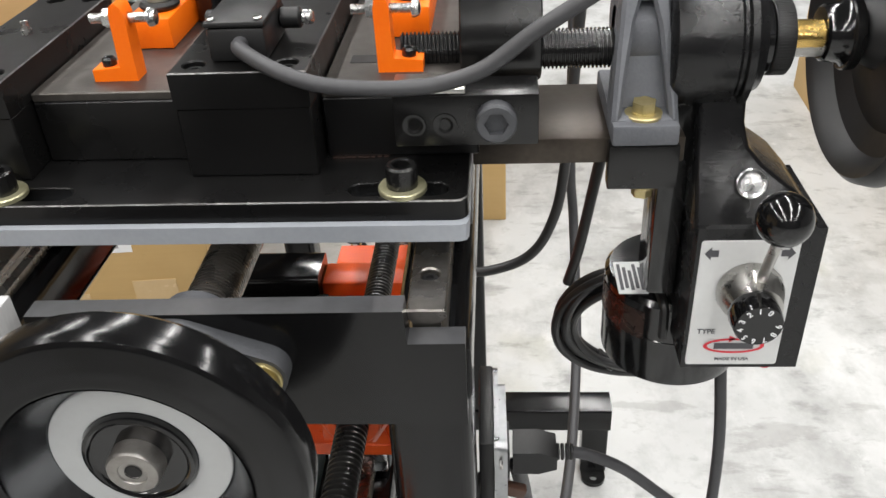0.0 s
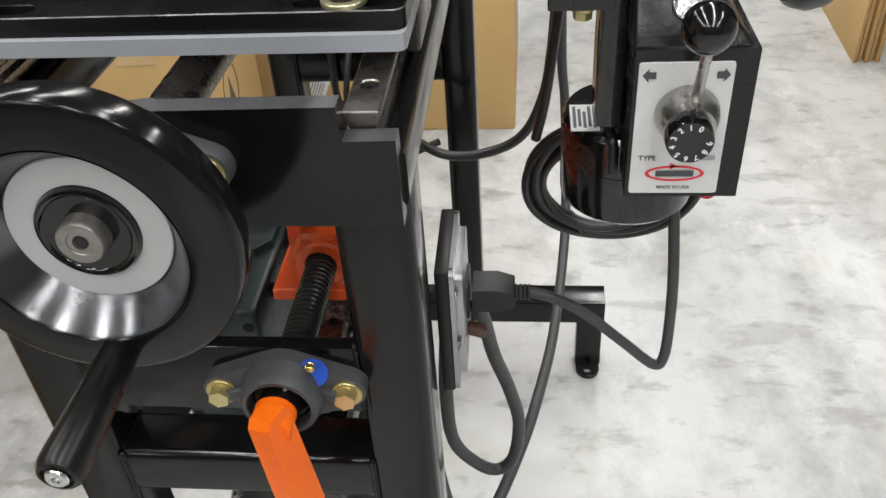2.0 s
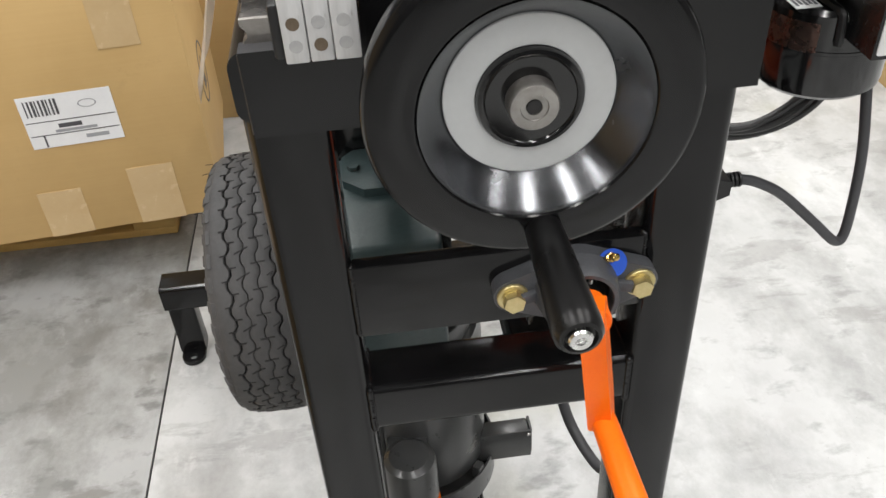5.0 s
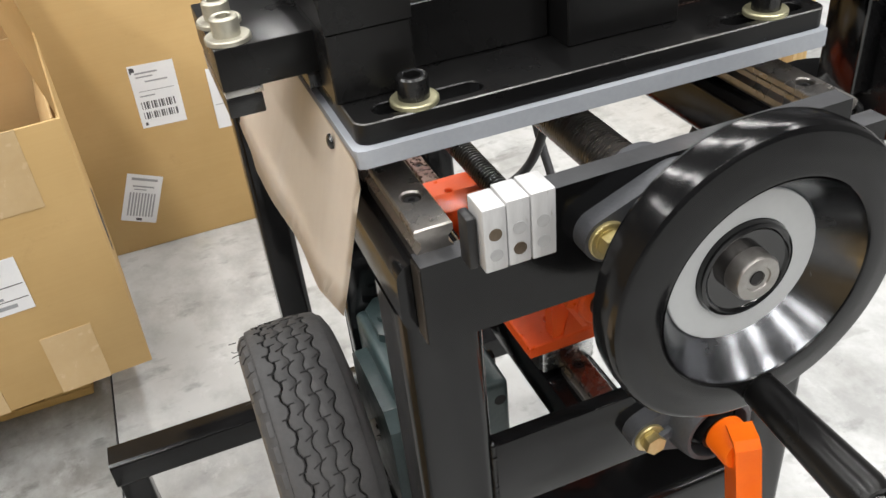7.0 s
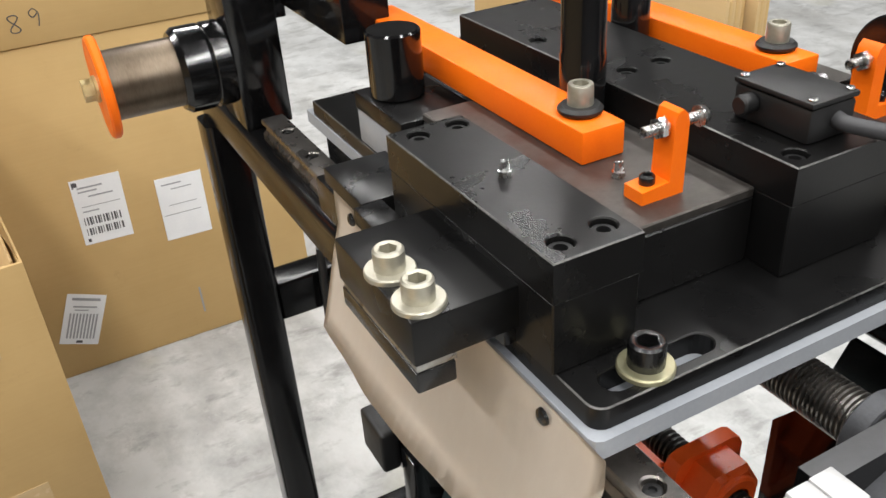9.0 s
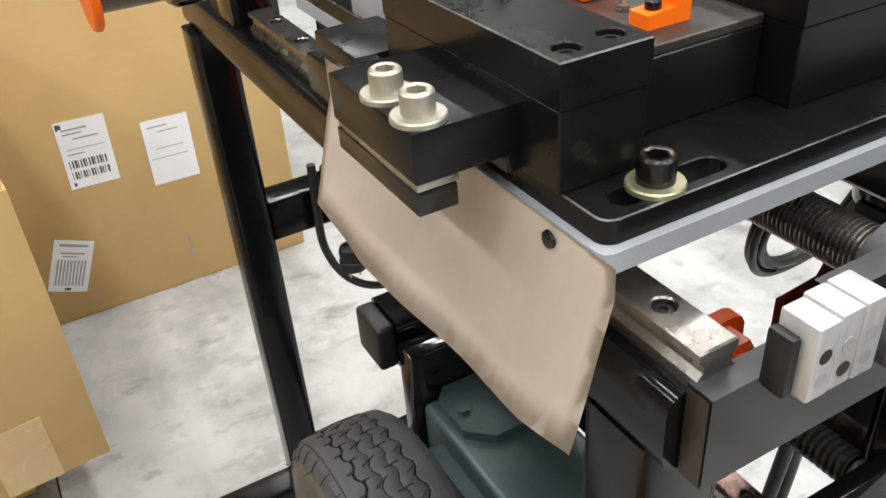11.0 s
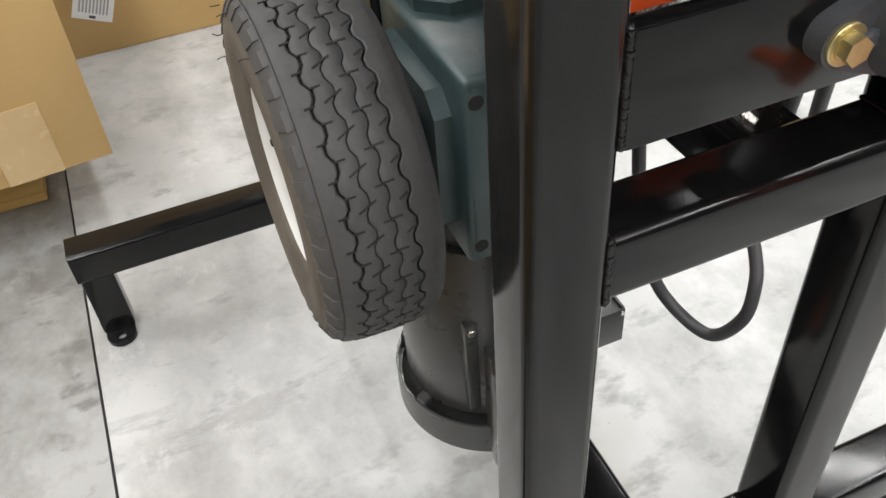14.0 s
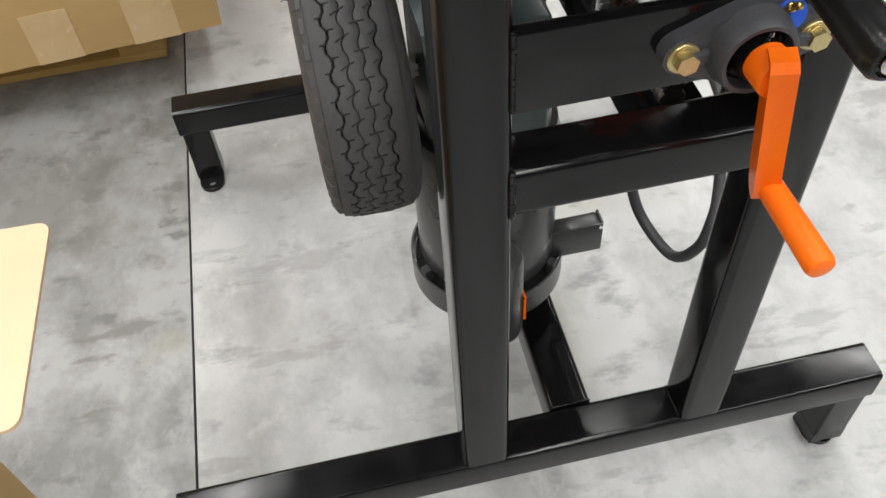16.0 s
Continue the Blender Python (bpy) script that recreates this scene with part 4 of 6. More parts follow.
# limit switch box and its cable
sw = thing("limit_switch", "black limit switch box with bright cover screws on the tool block", "switch box", (0.185, 0.12, 1.0325))
SZ = 1.0370
QX, QY = 0.0065, -0.0140
part("body", box(0.1570 + QX, 0.1900 + QX, 0.0985 + QY, 0.150 + QY, SZ, SZ + 0.0195, 0.003), DULL, sw)
part("cover", box(0.1565 + QX, 0.1905 + QX, 0.0980 + QY, 0.1505 + QY, SZ + 0.0195, SZ + 0.0230, 0.0015), DULL, sw)
for sx, sy in ((0.1605, 0.1020), (0.1865, 0.1020), (0.1605, 0.1465), (0.1865, 0.1465)):
    part("cover_screw", rod(0.0024, (sx + QX, sy + QY, SZ + 0.0230), 0.0016, "z", 0.0005, 16), BRIGHT, sw)
part("gland", rod(0.0062, (0.1905 + QX, 0.136 + QY, SZ + 0.0125), 0.012, "x", 0.001), DULL, sw)
part("plunger", rod(0.0042, (0.2025 + QX, 0.136 + QY, SZ + 0.0125), 0.007, "x", 0.001), BRIGHT, sw)
part("gland", rod(0.0055, (0.1470 + QX, 0.136 + QY, SZ + 0.0125), 0.0100, "x", 0.001), DULL, sw)
single("switch_cable", cable([(0.1825, 0.0850, 1.0480), (0.184, 0.078, 1.0465), (0.204, 0.063, 1.0410), (0.226, 0.057, 1.0350), (0.250, 0.057, 1.0318), (0.274, 0.058, 1.0310), (0.293, 0.060, 1.0325), (0.315, 0.060, 1.040), (0.338, 0.060, 1.057), (0.355, 0.060, 1.068), (0.375, 0.063, 1.080), (0.41, 0.085, 1.098), (0.45, 0.14, 1.13)], 0.0043, 8, 14), CABLE, "thick grey cable sweeping from the limit switch", "cable")

# ---- end block with two bolts, left of the table ----
eb = thing("end_block", "black steel end block with two zinc socket bolts", "end block", (-0.03, 0.15, 0.96))
part("block", box(-0.0540, 0.002, 0.097, 0.185, 0.984, 1.0085, 0.0012), SATIN, eb)
part("strip", box(-0.0530, -0.032, 0.098, 0.182, 0.9800, 0.9838, 0.0004), STEEL, eb, "thin bright steel strip")
part("keeper", box(-0.0535, -0.033, 0.0975, 0.184, 0.9680, 0.9797, 0.001), OXIDE, eb)
part("rear_keeper", box(-0.018, 0.0015, 0.222, 0.2510, 0.9738, 0.985, 0.001), SATIN, eb)
part("rear_keeper", box(-0.012, 0.0335, 0.2515, 0.314, 0.9738, 0.985, 0.001), SATIN, eb)
part("web", box(-0.006, 0.002, 0.100, 0.221, 0.9735, 0.984, 0.001), OXIDE, eb)
for by in (0.101 + 0.0085, 0.101 + 0.0385):
    cap_screw((-0.0435, by, 1.0085), 0.0078, 0.0108, eb, mat=PALEZ, washer=0.0128, wmat=PALEZ)

# ---- guard sheet ----
guard = thing("guard_sheet", "bare tan guard sheet, bent and screwed to the table edge", "guard sheet", (-0.01, 0.15, 0.9))
rows = []
bm = bmesh.new()
# outline over (y, height below the table), bent outwards below its crease
cols = 34
for k in range(cols + 1):
    u = k / cols
    y = 0.0245 + 0.3000 * u
    top = 0.962
    low = 0.869 - 0.005 * math.sin(math.pi * min(1, u / 0.72) / 2) + 0.008 * max(0, (u - 0.72) / 0.28)
    crease = 0.9585 - 0.012 * max(0, 1 - u / 0.12) - 0.0225 * max(0, (u - 0.75) / 0.25)
    col = []
    for j in range(9):
        v = j / 8
        z = crease + (top - crease) * (1 - j / 3) if j < 4 else crease + (low - crease) * (j - 3) / 5
        bow = (0.30 + 0.19 * u ** 4) * max(0.0, crease - z) * (1 - 0.10 * math.sin(3.1 * (crease - z) / 0.10)) + 0.0012 * math.sin(14 * u) * v
        col.append(bm.verts.new((-0.0035 - bow, y - 0.024 * u * min(1, max(0, 0.938 - z) / 0.065), z)))
    rows.append(col)
for a, b in zip(rows, rows[1:]):
    for j in range(8):
        bm.faces.new((a[j], b[j], b[j + 1], a[j + 1]))
bmesh.ops.solidify(bm, geom=bm.faces[:], thickness=0.0016)
part("sheet", bm, MASON, guard, angle=70)
for sy in (0.067, 0.288):
    part("guard_screw", lathe([(0, 0), (0.0046, 0), (0.0042, -0.0016), (0.0025, -0.0026), (0, -0.003)], (-0.0058, sy, 0.9555), "x", 20), OXIDE, guard, "black button screw")

# ---- gear reducer, motor and drive tyre ----
GY, GZ = 0.228, 0.560
gear = thing("gear_reducer", "green hammered-enamel gear reducer hung inside the frame", "gear reducer", (0.083, GY, GZ))
bm = box(0.031, 0.126, 0.1495, 0.306, 0.488, 0.646, 0.006, 3)
part("case", bm, GREEN, gear)
oct_ = [(-0.020, -0.037), (0.026, -0.037), (0.040, -0.022), (0.040, 0.024), (0.028, 0.037), (-0.028, 0.037), (-0.040, 0.024), (-0.040, -0.018)]
part("top_cover", extrude(oct_, 0.009, (0.080, 0.2685, 0.646), None, 0.0015, 2), GREEN, gear)
for hx, hy in ((0.0515, 0.270), (0.110, 0.286)):
    part("cover_bolt", hexagon(0.0062, 0.0045, (hx, hy, 0.655), "z"), GREEN, gear)
part("output_flange", extrude([(-0.06, -0.045), (-0.045, -0.06), (0.045, -0.06), (0.06, -0.045), (0.06, 0.045), (0.045, 0.06), (-0.045, 0.06), (-0.06, 0.045)], 0.013, (0.018, GY, GZ + 0.005), YZ, 0.0015, 2), GREEN, gear)
# Holes are flat dark discs; their shade is only colour.
for hx, hz in ((0.0405, 0.628), (0.0405, 0.505), (0.1165, 0.626), (0.1165, 0.505)):
    part("painted_case_hole", lathe([(0.0056, 0.0), (0.0054, -0.0004), (0, -0.0004)], (hx, 0.1495, hz), "y", 20, close=False), GROOVE, gear, "flat dark disc painting the shade of a threaded hole")
part("drain_plug", hexagon(0.0075, 0.006, (0.1262, 0.20, 0.63), "x"), OXIDE, gear)
part("output_shaft", rod(0.011, (-0.075, GY, GZ), 0.095, "x"), STEEL, gear)

MX, MY, MR = 0.088, 0.255, 0.083
mot = thing("electric_motor", "dark grey vertical electric motor under the gear reducer", "motor", (MX, MY, 0.2))
part("adapter", lathe([(0.0, 0), (0.070, 0), (0.072, 0.002), (0.072, 0.026), (0.07, 0.028), (0, 0.028)], (MX, MY, 0.460), "z", 56), MOTOR, mot)
part("shell", lathe([(0.0, 0.0), (0.078, 0.0), (MR - 0.001, 0.004), (MR, 0.010), (MR, 0.190), (MR - 0.003, 0.197), (MR - 0.004, 0.2095), (0.0, 0.2095)], (MX, MY, 0.2505), "z", 72), MOTOR, mot)
part("fan_shroud", lathe([(MR + 0.0095, 0.0), (MR + 0.012, 0.0), (MR + 0.012, 0.040), (MR + 0.0095, 0.040), (MR + 0.0095, 0.0)], (MX, MY, 0.2105), "z", 72, close=False), MOTOR, mot)
# Dark disc added to paint the shaded gap inside the shroud.
part("shroud_shade_disc", lathe([(0, 0), (MR + 0.0070, 0), (MR + 0.0070, 0.012), (0, 0.012)], (MX, MY, 0.226), "z", 60), GROOVE, mot, "near-black disc painting the shade inside the fan shroud")
for k in range(6):
    a = math.radians(20 + 60 * k)
    part("shroud_spacer", box(MX + (MR + 0.0050) * math.cos(a) - 0.005, MX + (MR + 0.0050) * math.cos(a) + 0.005, MY + (MR + 0.0050) * math.sin(a) - 0.006, MY + (MR + 0.0050) * math.sin(a) + 0.006, 0.236, 0.258, 0.001, 1, turn=Matrix.Rotation(a, 4, "Z")), MOTOR, mot)
bm = bmesh.new()
for k in range(12):
    a = 2 * math.pi * k / 12
    box(MX + 0.06 * math.cos(a) - 0.028, MX + 0.06 * math.cos(a) + 0.028, MY + 0.06 * math.sin(a) - 0.002, MY + 0.06 * math.sin(a) + 0.002, 0.2135, 0.2165, 0, 1, bm, Matrix.Rotation(a, 4, "Z"))
lathe([(0.030, 0), (0.034, 0), (0.034, 0.004), (0.030, 0.004), (0.030, 0)], (MX, MY, 0.2135), "z", 30, bm, close=False)
part("fan_grille", bm, MOTOR, mot)
part("capacitor_cover", lathe([(0.0, 0), (0.026, 0), (0.029, 0.003), (0.030, 0.008), (0.030, 0.125), (0.028, 0.133), (0.022, 0.138), (0, 0.139)], (0.073, 0.145, 0.222), "z", 40), MOTOR, mot, "round capacitor cover")
part("cover_clamp", box(0.050, 0.096, 0.150, 0.180, 0.24, 0.355, 0.004), MOTOR, mot)
part("warning_sticker", box(0.1005, 0.1035, 0.128, 0.142, 0.250, 0.292, 0.0003, 1), ORANGE, mot, "orange warning sticker")
part("side_bracket", box(0.035, 0.047, 0.181, 0.19, 0.27, 0.385, 0.001), MOTOR, mot)
part("bracket_screw", rod(0.0042, (0.041, 0.178, 0.377), 0.004, "y", 0.001, 18), STEEL, mot)
part("terminal_box", box(0.160, 0.2225, 0.2175, 0.240, 0.243, 0.285, 0.003), MOTOR, mot)
part("box_flange", box(0.158, 0.2245, 0.2150, 0.2180, 0.2405, 0.2875, 0.001), MOTOR, mot)
part("terminal_cover", box(0.2225, 0.226, 0.2185, 0.2405, 0.2415, 0.2865, 0.001), MOTOR, mot)
part("cover_screw", rod(0.0026, (0.2205, 0.2125, 0.2835), 0.0028, "y", 0.0006, 14), BRIGHT, mot)

tyre = thing("drive_tyre", "small treaded rubber tyre on a white rim, worn and dusty", "tyre", (-0.043, GY, GZ))
TX, TW, TR = -0.043, 0.043, 0.1305
# carcass, near black: the grooves' shade is put into its colour
prof = [(0.066, -0.030), (0.070, -0.036), (0.084, -0.0435), (0.100, -0.0440), (0.115, -0.0415), (0.1225, -0.0375), (0.1245, -0.033), (0.1255, -0.020), (0.1260, 0.0), (0.1255, 0.020), (0.1245, 0.033), (0.1225, 0.0375), (0.115, 0.0415), (0.100, 0.0440), (0.084, 0.0435), (0.070, 0.036), (0.066, 0.030)]
part("carcass", lathe(prof, (TX, GY, GZ), "x", 128, close=False), GROOVE, tyre, "tyre carcass, near black to paint the shade in the grooves", angle=60)
part("sidewall", lathe([(0.0665, -0.0306), (0.070, -0.0366), (0.075, -0.0405), (0.0765, -0.0402), (0.084, -0.0441), (0.100, -0.0446), (0.107, -0.0440), (0.1085, -0.0428), (0.1145, -0.0422)], (TX, GY, GZ), "x", 128, close=False), DUSTY, tyre, "dusty brownish sidewall", angle=60)
part("sidewall", lathe([(0.1145, 0.0422), (0.100, 0.0446), (0.084, 0.0441), (0.070, 0.0366), (0.0665, 0.0306)], (TX, GY, GZ), "x", 128, close=False), RUBBER, tyre, angle=60)

for s in (-1, 1):
    part("shoulder", lathe([(0.1143, s * 0.0424), (0.1228, s * 0.0384), (0.1252, s * 0.0338)], (TX, GY, GZ), "x", 128, close=False), RUBBER, tyre, angle=60)


def crown(u):
    """Radius of the tread at u across the tyre."""
    return TR - 0.0028 * (abs(u) / 0.033) ** 2.4


NP, STEPS = 36, 4
ribs = ((-0.0335, -0.0204, 0.0, 0.0034), (-0.0187, -0.0069, 0.0034, 0.0028), (-0.0063, 0.0059, 0.0028, 0.0028), (0.0066, 0.0186, 0.0028, 0.0034), (0.0202, 0.0335, 0.0034, 0.0))
for a, b, za, zb in ribs:
    bm = bmesh.new()
    ring = []
    N = NP * STEPS
    for k in range(N):
        ang = 2 * math.pi * k / N
        zig = -1 if k % STEPS < 2 else 1
        row = []
        lo, hi = a + za * 0.55 * zig, b + zb * 0.55 * zig
        for j, (u, drop) in enumerate(((lo, 0.0060), (lo, 0.0008), (lo + 0.0010, 0), ((lo + hi) / 2, 0), (hi - 0.0010, 0), (hi, 0.0008), (hi, 0.0060))):
            r = crown(u) - drop
            row.append(bm.verts.new((TX + u, GY + r * math.cos(ang), GZ + r * math.sin(ang))))
        ring.append(row)
    for k in range(N):
        p, q = ring[k], ring[(k + 1) % N]
        for j in range(6):
            bm.faces.new((p[j], q[j], q[j + 1], p[j + 1]))
    bmesh.ops.recalc_face_normals(bm, faces=bm.faces)
    part("tread_rib", bm, RUBBER, tyre, angle=40)
# sipes as thin dark slivers lying in the ribs, their shade painted as colour
bm = bmesh.new()
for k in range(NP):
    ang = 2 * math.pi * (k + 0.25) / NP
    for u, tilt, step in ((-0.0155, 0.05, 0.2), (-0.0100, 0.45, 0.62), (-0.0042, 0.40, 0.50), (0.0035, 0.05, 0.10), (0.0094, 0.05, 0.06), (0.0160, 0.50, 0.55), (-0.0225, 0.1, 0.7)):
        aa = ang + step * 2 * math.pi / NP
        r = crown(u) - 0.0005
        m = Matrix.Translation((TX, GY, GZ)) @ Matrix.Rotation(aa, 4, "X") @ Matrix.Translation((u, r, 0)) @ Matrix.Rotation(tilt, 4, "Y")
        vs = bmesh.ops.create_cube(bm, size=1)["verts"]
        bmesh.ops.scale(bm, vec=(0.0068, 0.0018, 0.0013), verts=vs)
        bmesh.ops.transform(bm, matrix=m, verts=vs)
tagged(part("tread_sipe", bm, GROOVE, tyre, "thin dark slivers painting the shade of fine sipes", smooth=False), kind="stuff")
# shoulder lugs
lug = None
for s in (-1, 1):
    for k in range(NP):
        m = Matrix.Translation((TX, GY, GZ)) @ Matrix.Rotation(2 * math.pi * k / NP, 4, "X")
        if lug is None:
            b2 = bmesh.new()
            vs = [b2.verts.new(p) for p in ((0.0015, 0.0024, 0.0066), (0.0015, 0.0024, -0.0050), (-0.0014, 0.0010, 0.0066), (-0.0014, 0.0010, -0.0050), (-0.0050, -0.0072, 0.0024), (-0.0050, -0.0072, -0.0056), (0.0, -0.0085, 0.0024), (0.0, -0.0085, -0.0056))]
            bmesh.ops.convex_hull(b2, input=vs)
            lug = bpy.data.meshes.new("shoulder_lug")
            b2.to_mesh(lug)
            b2.free()
            lug.materials.append(RUBBER)
        ob = new("shoulder_lug", lug)
        ob.parent = tyre
        loc = m @ Vector((s * 0.0368, 0.1226 if s < 0 else 0.1212, 0))
        ob.matrix_basis = Matrix.Translation(loc - WHERE[tyre]) @ Matrix.Rotation(2 * math.pi * k / NP, 4, "X") @ Matrix.Diagonal((s * -1.3, 1, 1.15, 1)) if s < 0 else Matrix.Translation(loc - WHERE[tyre]) @ Matrix.Rotation(2 * math.pi * k / NP, 4, "X") @ Matrix.Diagonal((-0.8, 1, 1, 1))
part("rim", lathe([(0.013, -0.026), (0.036, -0.026), (0.044, -0.0300), (0.061, -0.0315), (0.0650, -0.0335), (0.0690, -0.0365), (0.0708, -0.0360), (0.0680, -0.029), (0.063, -0.020), (0.061, 0.020), (0.067, 0.030), (0.0700, 0.034)], (TX, GY, GZ), "x", 72, close=False), WHITE, tyre, "white painted steel rim")
part("valve", rod(0.003, (TX - 0.0320, GY + 0.053, GZ - 0.008), 0.006, "x", 0.0006, 14), GROOVE, tyre)
# mould hairs on the sidewall
bm = bmesh.new()
for k in range(5):
    a = rnd.uniform(0, 6.28)
    r = rnd.uniform(0.113, 0.124)
    p = Vector((TX - 0.0425, GY + r * math.cos(a), GZ + r * math.sin(a)))
    cable([p, p + Vector((-0.004, rnd.uniform(-0.002, 0.002), 0)), p + Vector((-0.007, rnd.uniform(-0.004, 0.004), rnd.uniform(-0.003, 0.003)))], 0.00035, 2, 4, bm)
tagged(part("mould_hairs", bm, GROOVE, tyre), kind="stuff")

# motor mount behind the reducer
mount = thing("motor_mount", "black tube and plate carrying the reducer, with a plastic end cap", "motor mount", (0.1, 0.35, 0.6))
part("mount_tube", tube(0.029, 0.1382, 0.336, 0.387, 0.664, 0.714, 0.006), GLOSS, mount)
part("end_cap", box(0.011, 0.029, 0.3385, 0.3845, 0.6665, 0.7115, 0.004, 3), DULL, mount, "black plastic end cap")
part("mount_plate", box(0.026, 0.1485, 0.3075, 0.3335, 0.475, 0.697, 0.002), GLOSS, mount)


# ---- feed screw, bracket and power feed on the right ----
FY, FZ = 0.140, 1.018
blockr = thing("feed_nut_block", "black feed-nut block with socket screws beside the tool bed", "nut block", (0.30, 0.1, 1.0))
part("block", box(0.2645, 0.3435, 0.067, 0.0938, 0.9925, 1.0225, 0.0012), OXIDE, blockr)
part("top_strip", box(0.2645, 0.304, 0.068, 0.092, 1.0227, 1.0255, 0.0006), STEEL, blockr, "bright worn steel strip")
for sx in (0.2755, 0.2925):
    part("flat_socket_screw", lathe([(0.0068, 0.0), (0.0066, -0.0008), (0.0048, -0.0010), (0.0032, -0.0002), (0.0030, 0.001), (0, 0.001)], (sx, 0.067, 1.0055), "y", 28, close=False), OXIDE, blockr)
cap_screw((0.3205, 0.067, 1.0085), 0.0112, 0.0085, blockr, "y", CAST, flip=True)
part("nut_sleeve", lathe([(0.0126, 0), (0.030, 0), (0.031, 0.001), (0.031, 0.046), (0.030, 0.047), (0.0126, 0.047)], (0.300, FY, FZ + 0.016), "x", 48, close=False), OXIDE, blockr, "black steel nut sleeve")
feed = thing("feed_screw", "fine-threaded black feed screw running across the table", "lead screw", (0.35, FY, FZ))
part("thread", threaded(0.0120, 0.0105, (0.262, FY, FZ + 0.002), 0.135, 0.0024, "x", 24), OXIDE, feed, angle=60)
part("journal", rod(0.0085, (0.39, FY, FZ + 0.002), 0.15, "x"), STEEL, feed)

arm = thing("bracket_arm", "flat steel arm carrying the feed bracket out past the table", "arm", (0.37, 0.12, 0.96))
part("bar", box(0.306, 0.432, 0.106, 0.190, 0.960, 0.9765, 0.001), BROWNED, arm)
part("pad", box(0.386, 0.427, 0.094, 0.1055, 0.948, 0.9765, 0.001), OXIDE, arm)
hex_bolt((0.408, 0.102, 0.948), 0.0062, arm, "z", ZINC, 1.3, flip=True)
brk = thing("screw_bracket", "grey cast bearing bracket with a yellow zinc bolt", "bracket", (0.406, 0.12, 0.985))
part("foot", box(0.3870, 0.4255, 0.093, 0.182, 0.9768, 0.990, 0.002), CASTL, brk)
# an arched rib frame leans back from the foot round a recess, with the bearing eye behind it
arch = [(0.3868, 0), (0.4255, 0), (0.4238, 0.022), (0.4205, 0.058), (0.4180, 0.078), (0.4125, 0.090), (0.3998, 0.090), (0.3943, 0.078), (0.3918, 0.058), (0.3885, 0.022)]
gap = [(0.3925, 0.0035), (0.4198, 0.0035), (0.4172, 0.024), (0.4128, 0.052), (0.4095, 0.063), (0.4028, 0.063), (0.3995, 0.052), (0.3951, 0.024)]
lean = Matrix(((1, 0, 0, 0), (0, 1, 0.42, 0), (0, 0, 1, 0), (0, 0, 0, 1)))
flat = Matrix.Rotation(math.pi / 2, 4, "X")
for nm, holes, depth, back in (("rib_frame", [gap], 0.015, 0.015), ("web", [], 0.008, 0.0232)):
    bm = holed(arch, holes, depth, (0, 0, 0), None, 0.0022)
    bmesh.ops.transform(bm, matrix=Matrix.Translation((0, 0.0985 + back, 0.9885)) @ lean @ flat, verts=bm.verts)
    part(nm, bm, CASTL, brk, angle=40)
part("bearing_eye", lathe([(0.013, 0), (0.025, 0), (0.027, 0.002), (0.027, 0.026), (0.025, 0.028), (0.013, 0.028)], (0.3920, FY + 0.012, FZ + 0.010), "x", 48, close=False), CASTL, brk)
hex_bolt((0.4062, 0.108, 0.990), 0.0072, brk, "z", ZINC, 1.6)

pf = thing("power_feed", "black wrinkle-painted servo power feed with a white control panel", "power feed", (0.478, 0.13, 0.85))
PX0, PX1, PZ0, PZ1, PY = 0.4405, 0.5155, 0.8195, 0.924, 0.081
# control housing: a box whose top slopes up and back to the gear case
WRINKLE = surface("black_wrinkle_paint", (0.005, 0.005, 0.0055), (0.011, 0.011, 0.0115), (0.20, 0.32), large=12, fine=340, relief=0.35, depth=0.0006, wear=(0.25, 0.25, 0.25), wear_at=0.80)
WRINKLE.node_tree.nodes["Principled BSDF"].inputs["Specular IOR Level"].default_value = 0.4
bm = extrude([(0.0, 0.0), (0.080, 0.0), (0.080, 0.108), (0.0, 0.108)], PX1 - PX0, (PX0, PY, PZ0), YZ, 0.0035, 3)
part("control_housing", bm, WRINKLE, pf)
# the housing's shoulder narrows upwards to the neck
bm = bmesh.new()
rings = []
for z, xl, xr, yf, yb in ((0.922, 0.4390, 0.5138, 0.0835, 0.1625), (0.927, 0.4388, 0.5130, 0.0855, 0.1625), (0.944, 0.4388, 0.4985, 0.0935, 0.1625), (0.958, 0.4388, 0.4790, 0.1005, 0.1630), (0.968, 0.4388, 0.4700, 0.1055, 0.1640), (0.982, 0.4390, 0.4665, 0.1100, 0.1650), (1.000, 0.4390, 0.4660, 0.1130, 0.1660)):
    c = 0.003
    rings.append([bm.verts.new(p) for p in ((xl + c, yf, z), (xr - c, yf, z), (xr - c * 0.3, yf + c * 0.3, z), (xr, yf + c, z), (xr, yb, z), (xl, yb, z), (xl, yf + c, z), (xl + c * 0.3, yf + c * 0.3, z))])
for a, b in zip(rings, rings[1:]):
    for k in range(8):
        bm.faces.new((a[k], a[(k + 1) % 8], b[(k + 1) % 8], b[k]))
bm.faces.new(rings[-1])
bmesh.ops.recalc_face_normals(bm, faces=bm.faces)
part("gear_neck", bm, WRINKLE, pf, angle=50)
part("gear_case", lathe([(0.0, 0), (0.036, 0), (0.039, 0.002), (0.040, 0.006), (0.040, 0.036), (0.038, 0.038), (0.038, 0.040), (0.041, 0.041), (0.041, 0.045), (0.034, 0.047), (0.031, 0.053), (0.0, 0.053)], (0.4195, FY, FZ + 0.006), "x", 56), WRINKLE, pf)
part("case_lobe", box(0.4205, 0.4400, 0.118, 0.158, 0.852, 1.0, 0.003), GLOSS, pf)
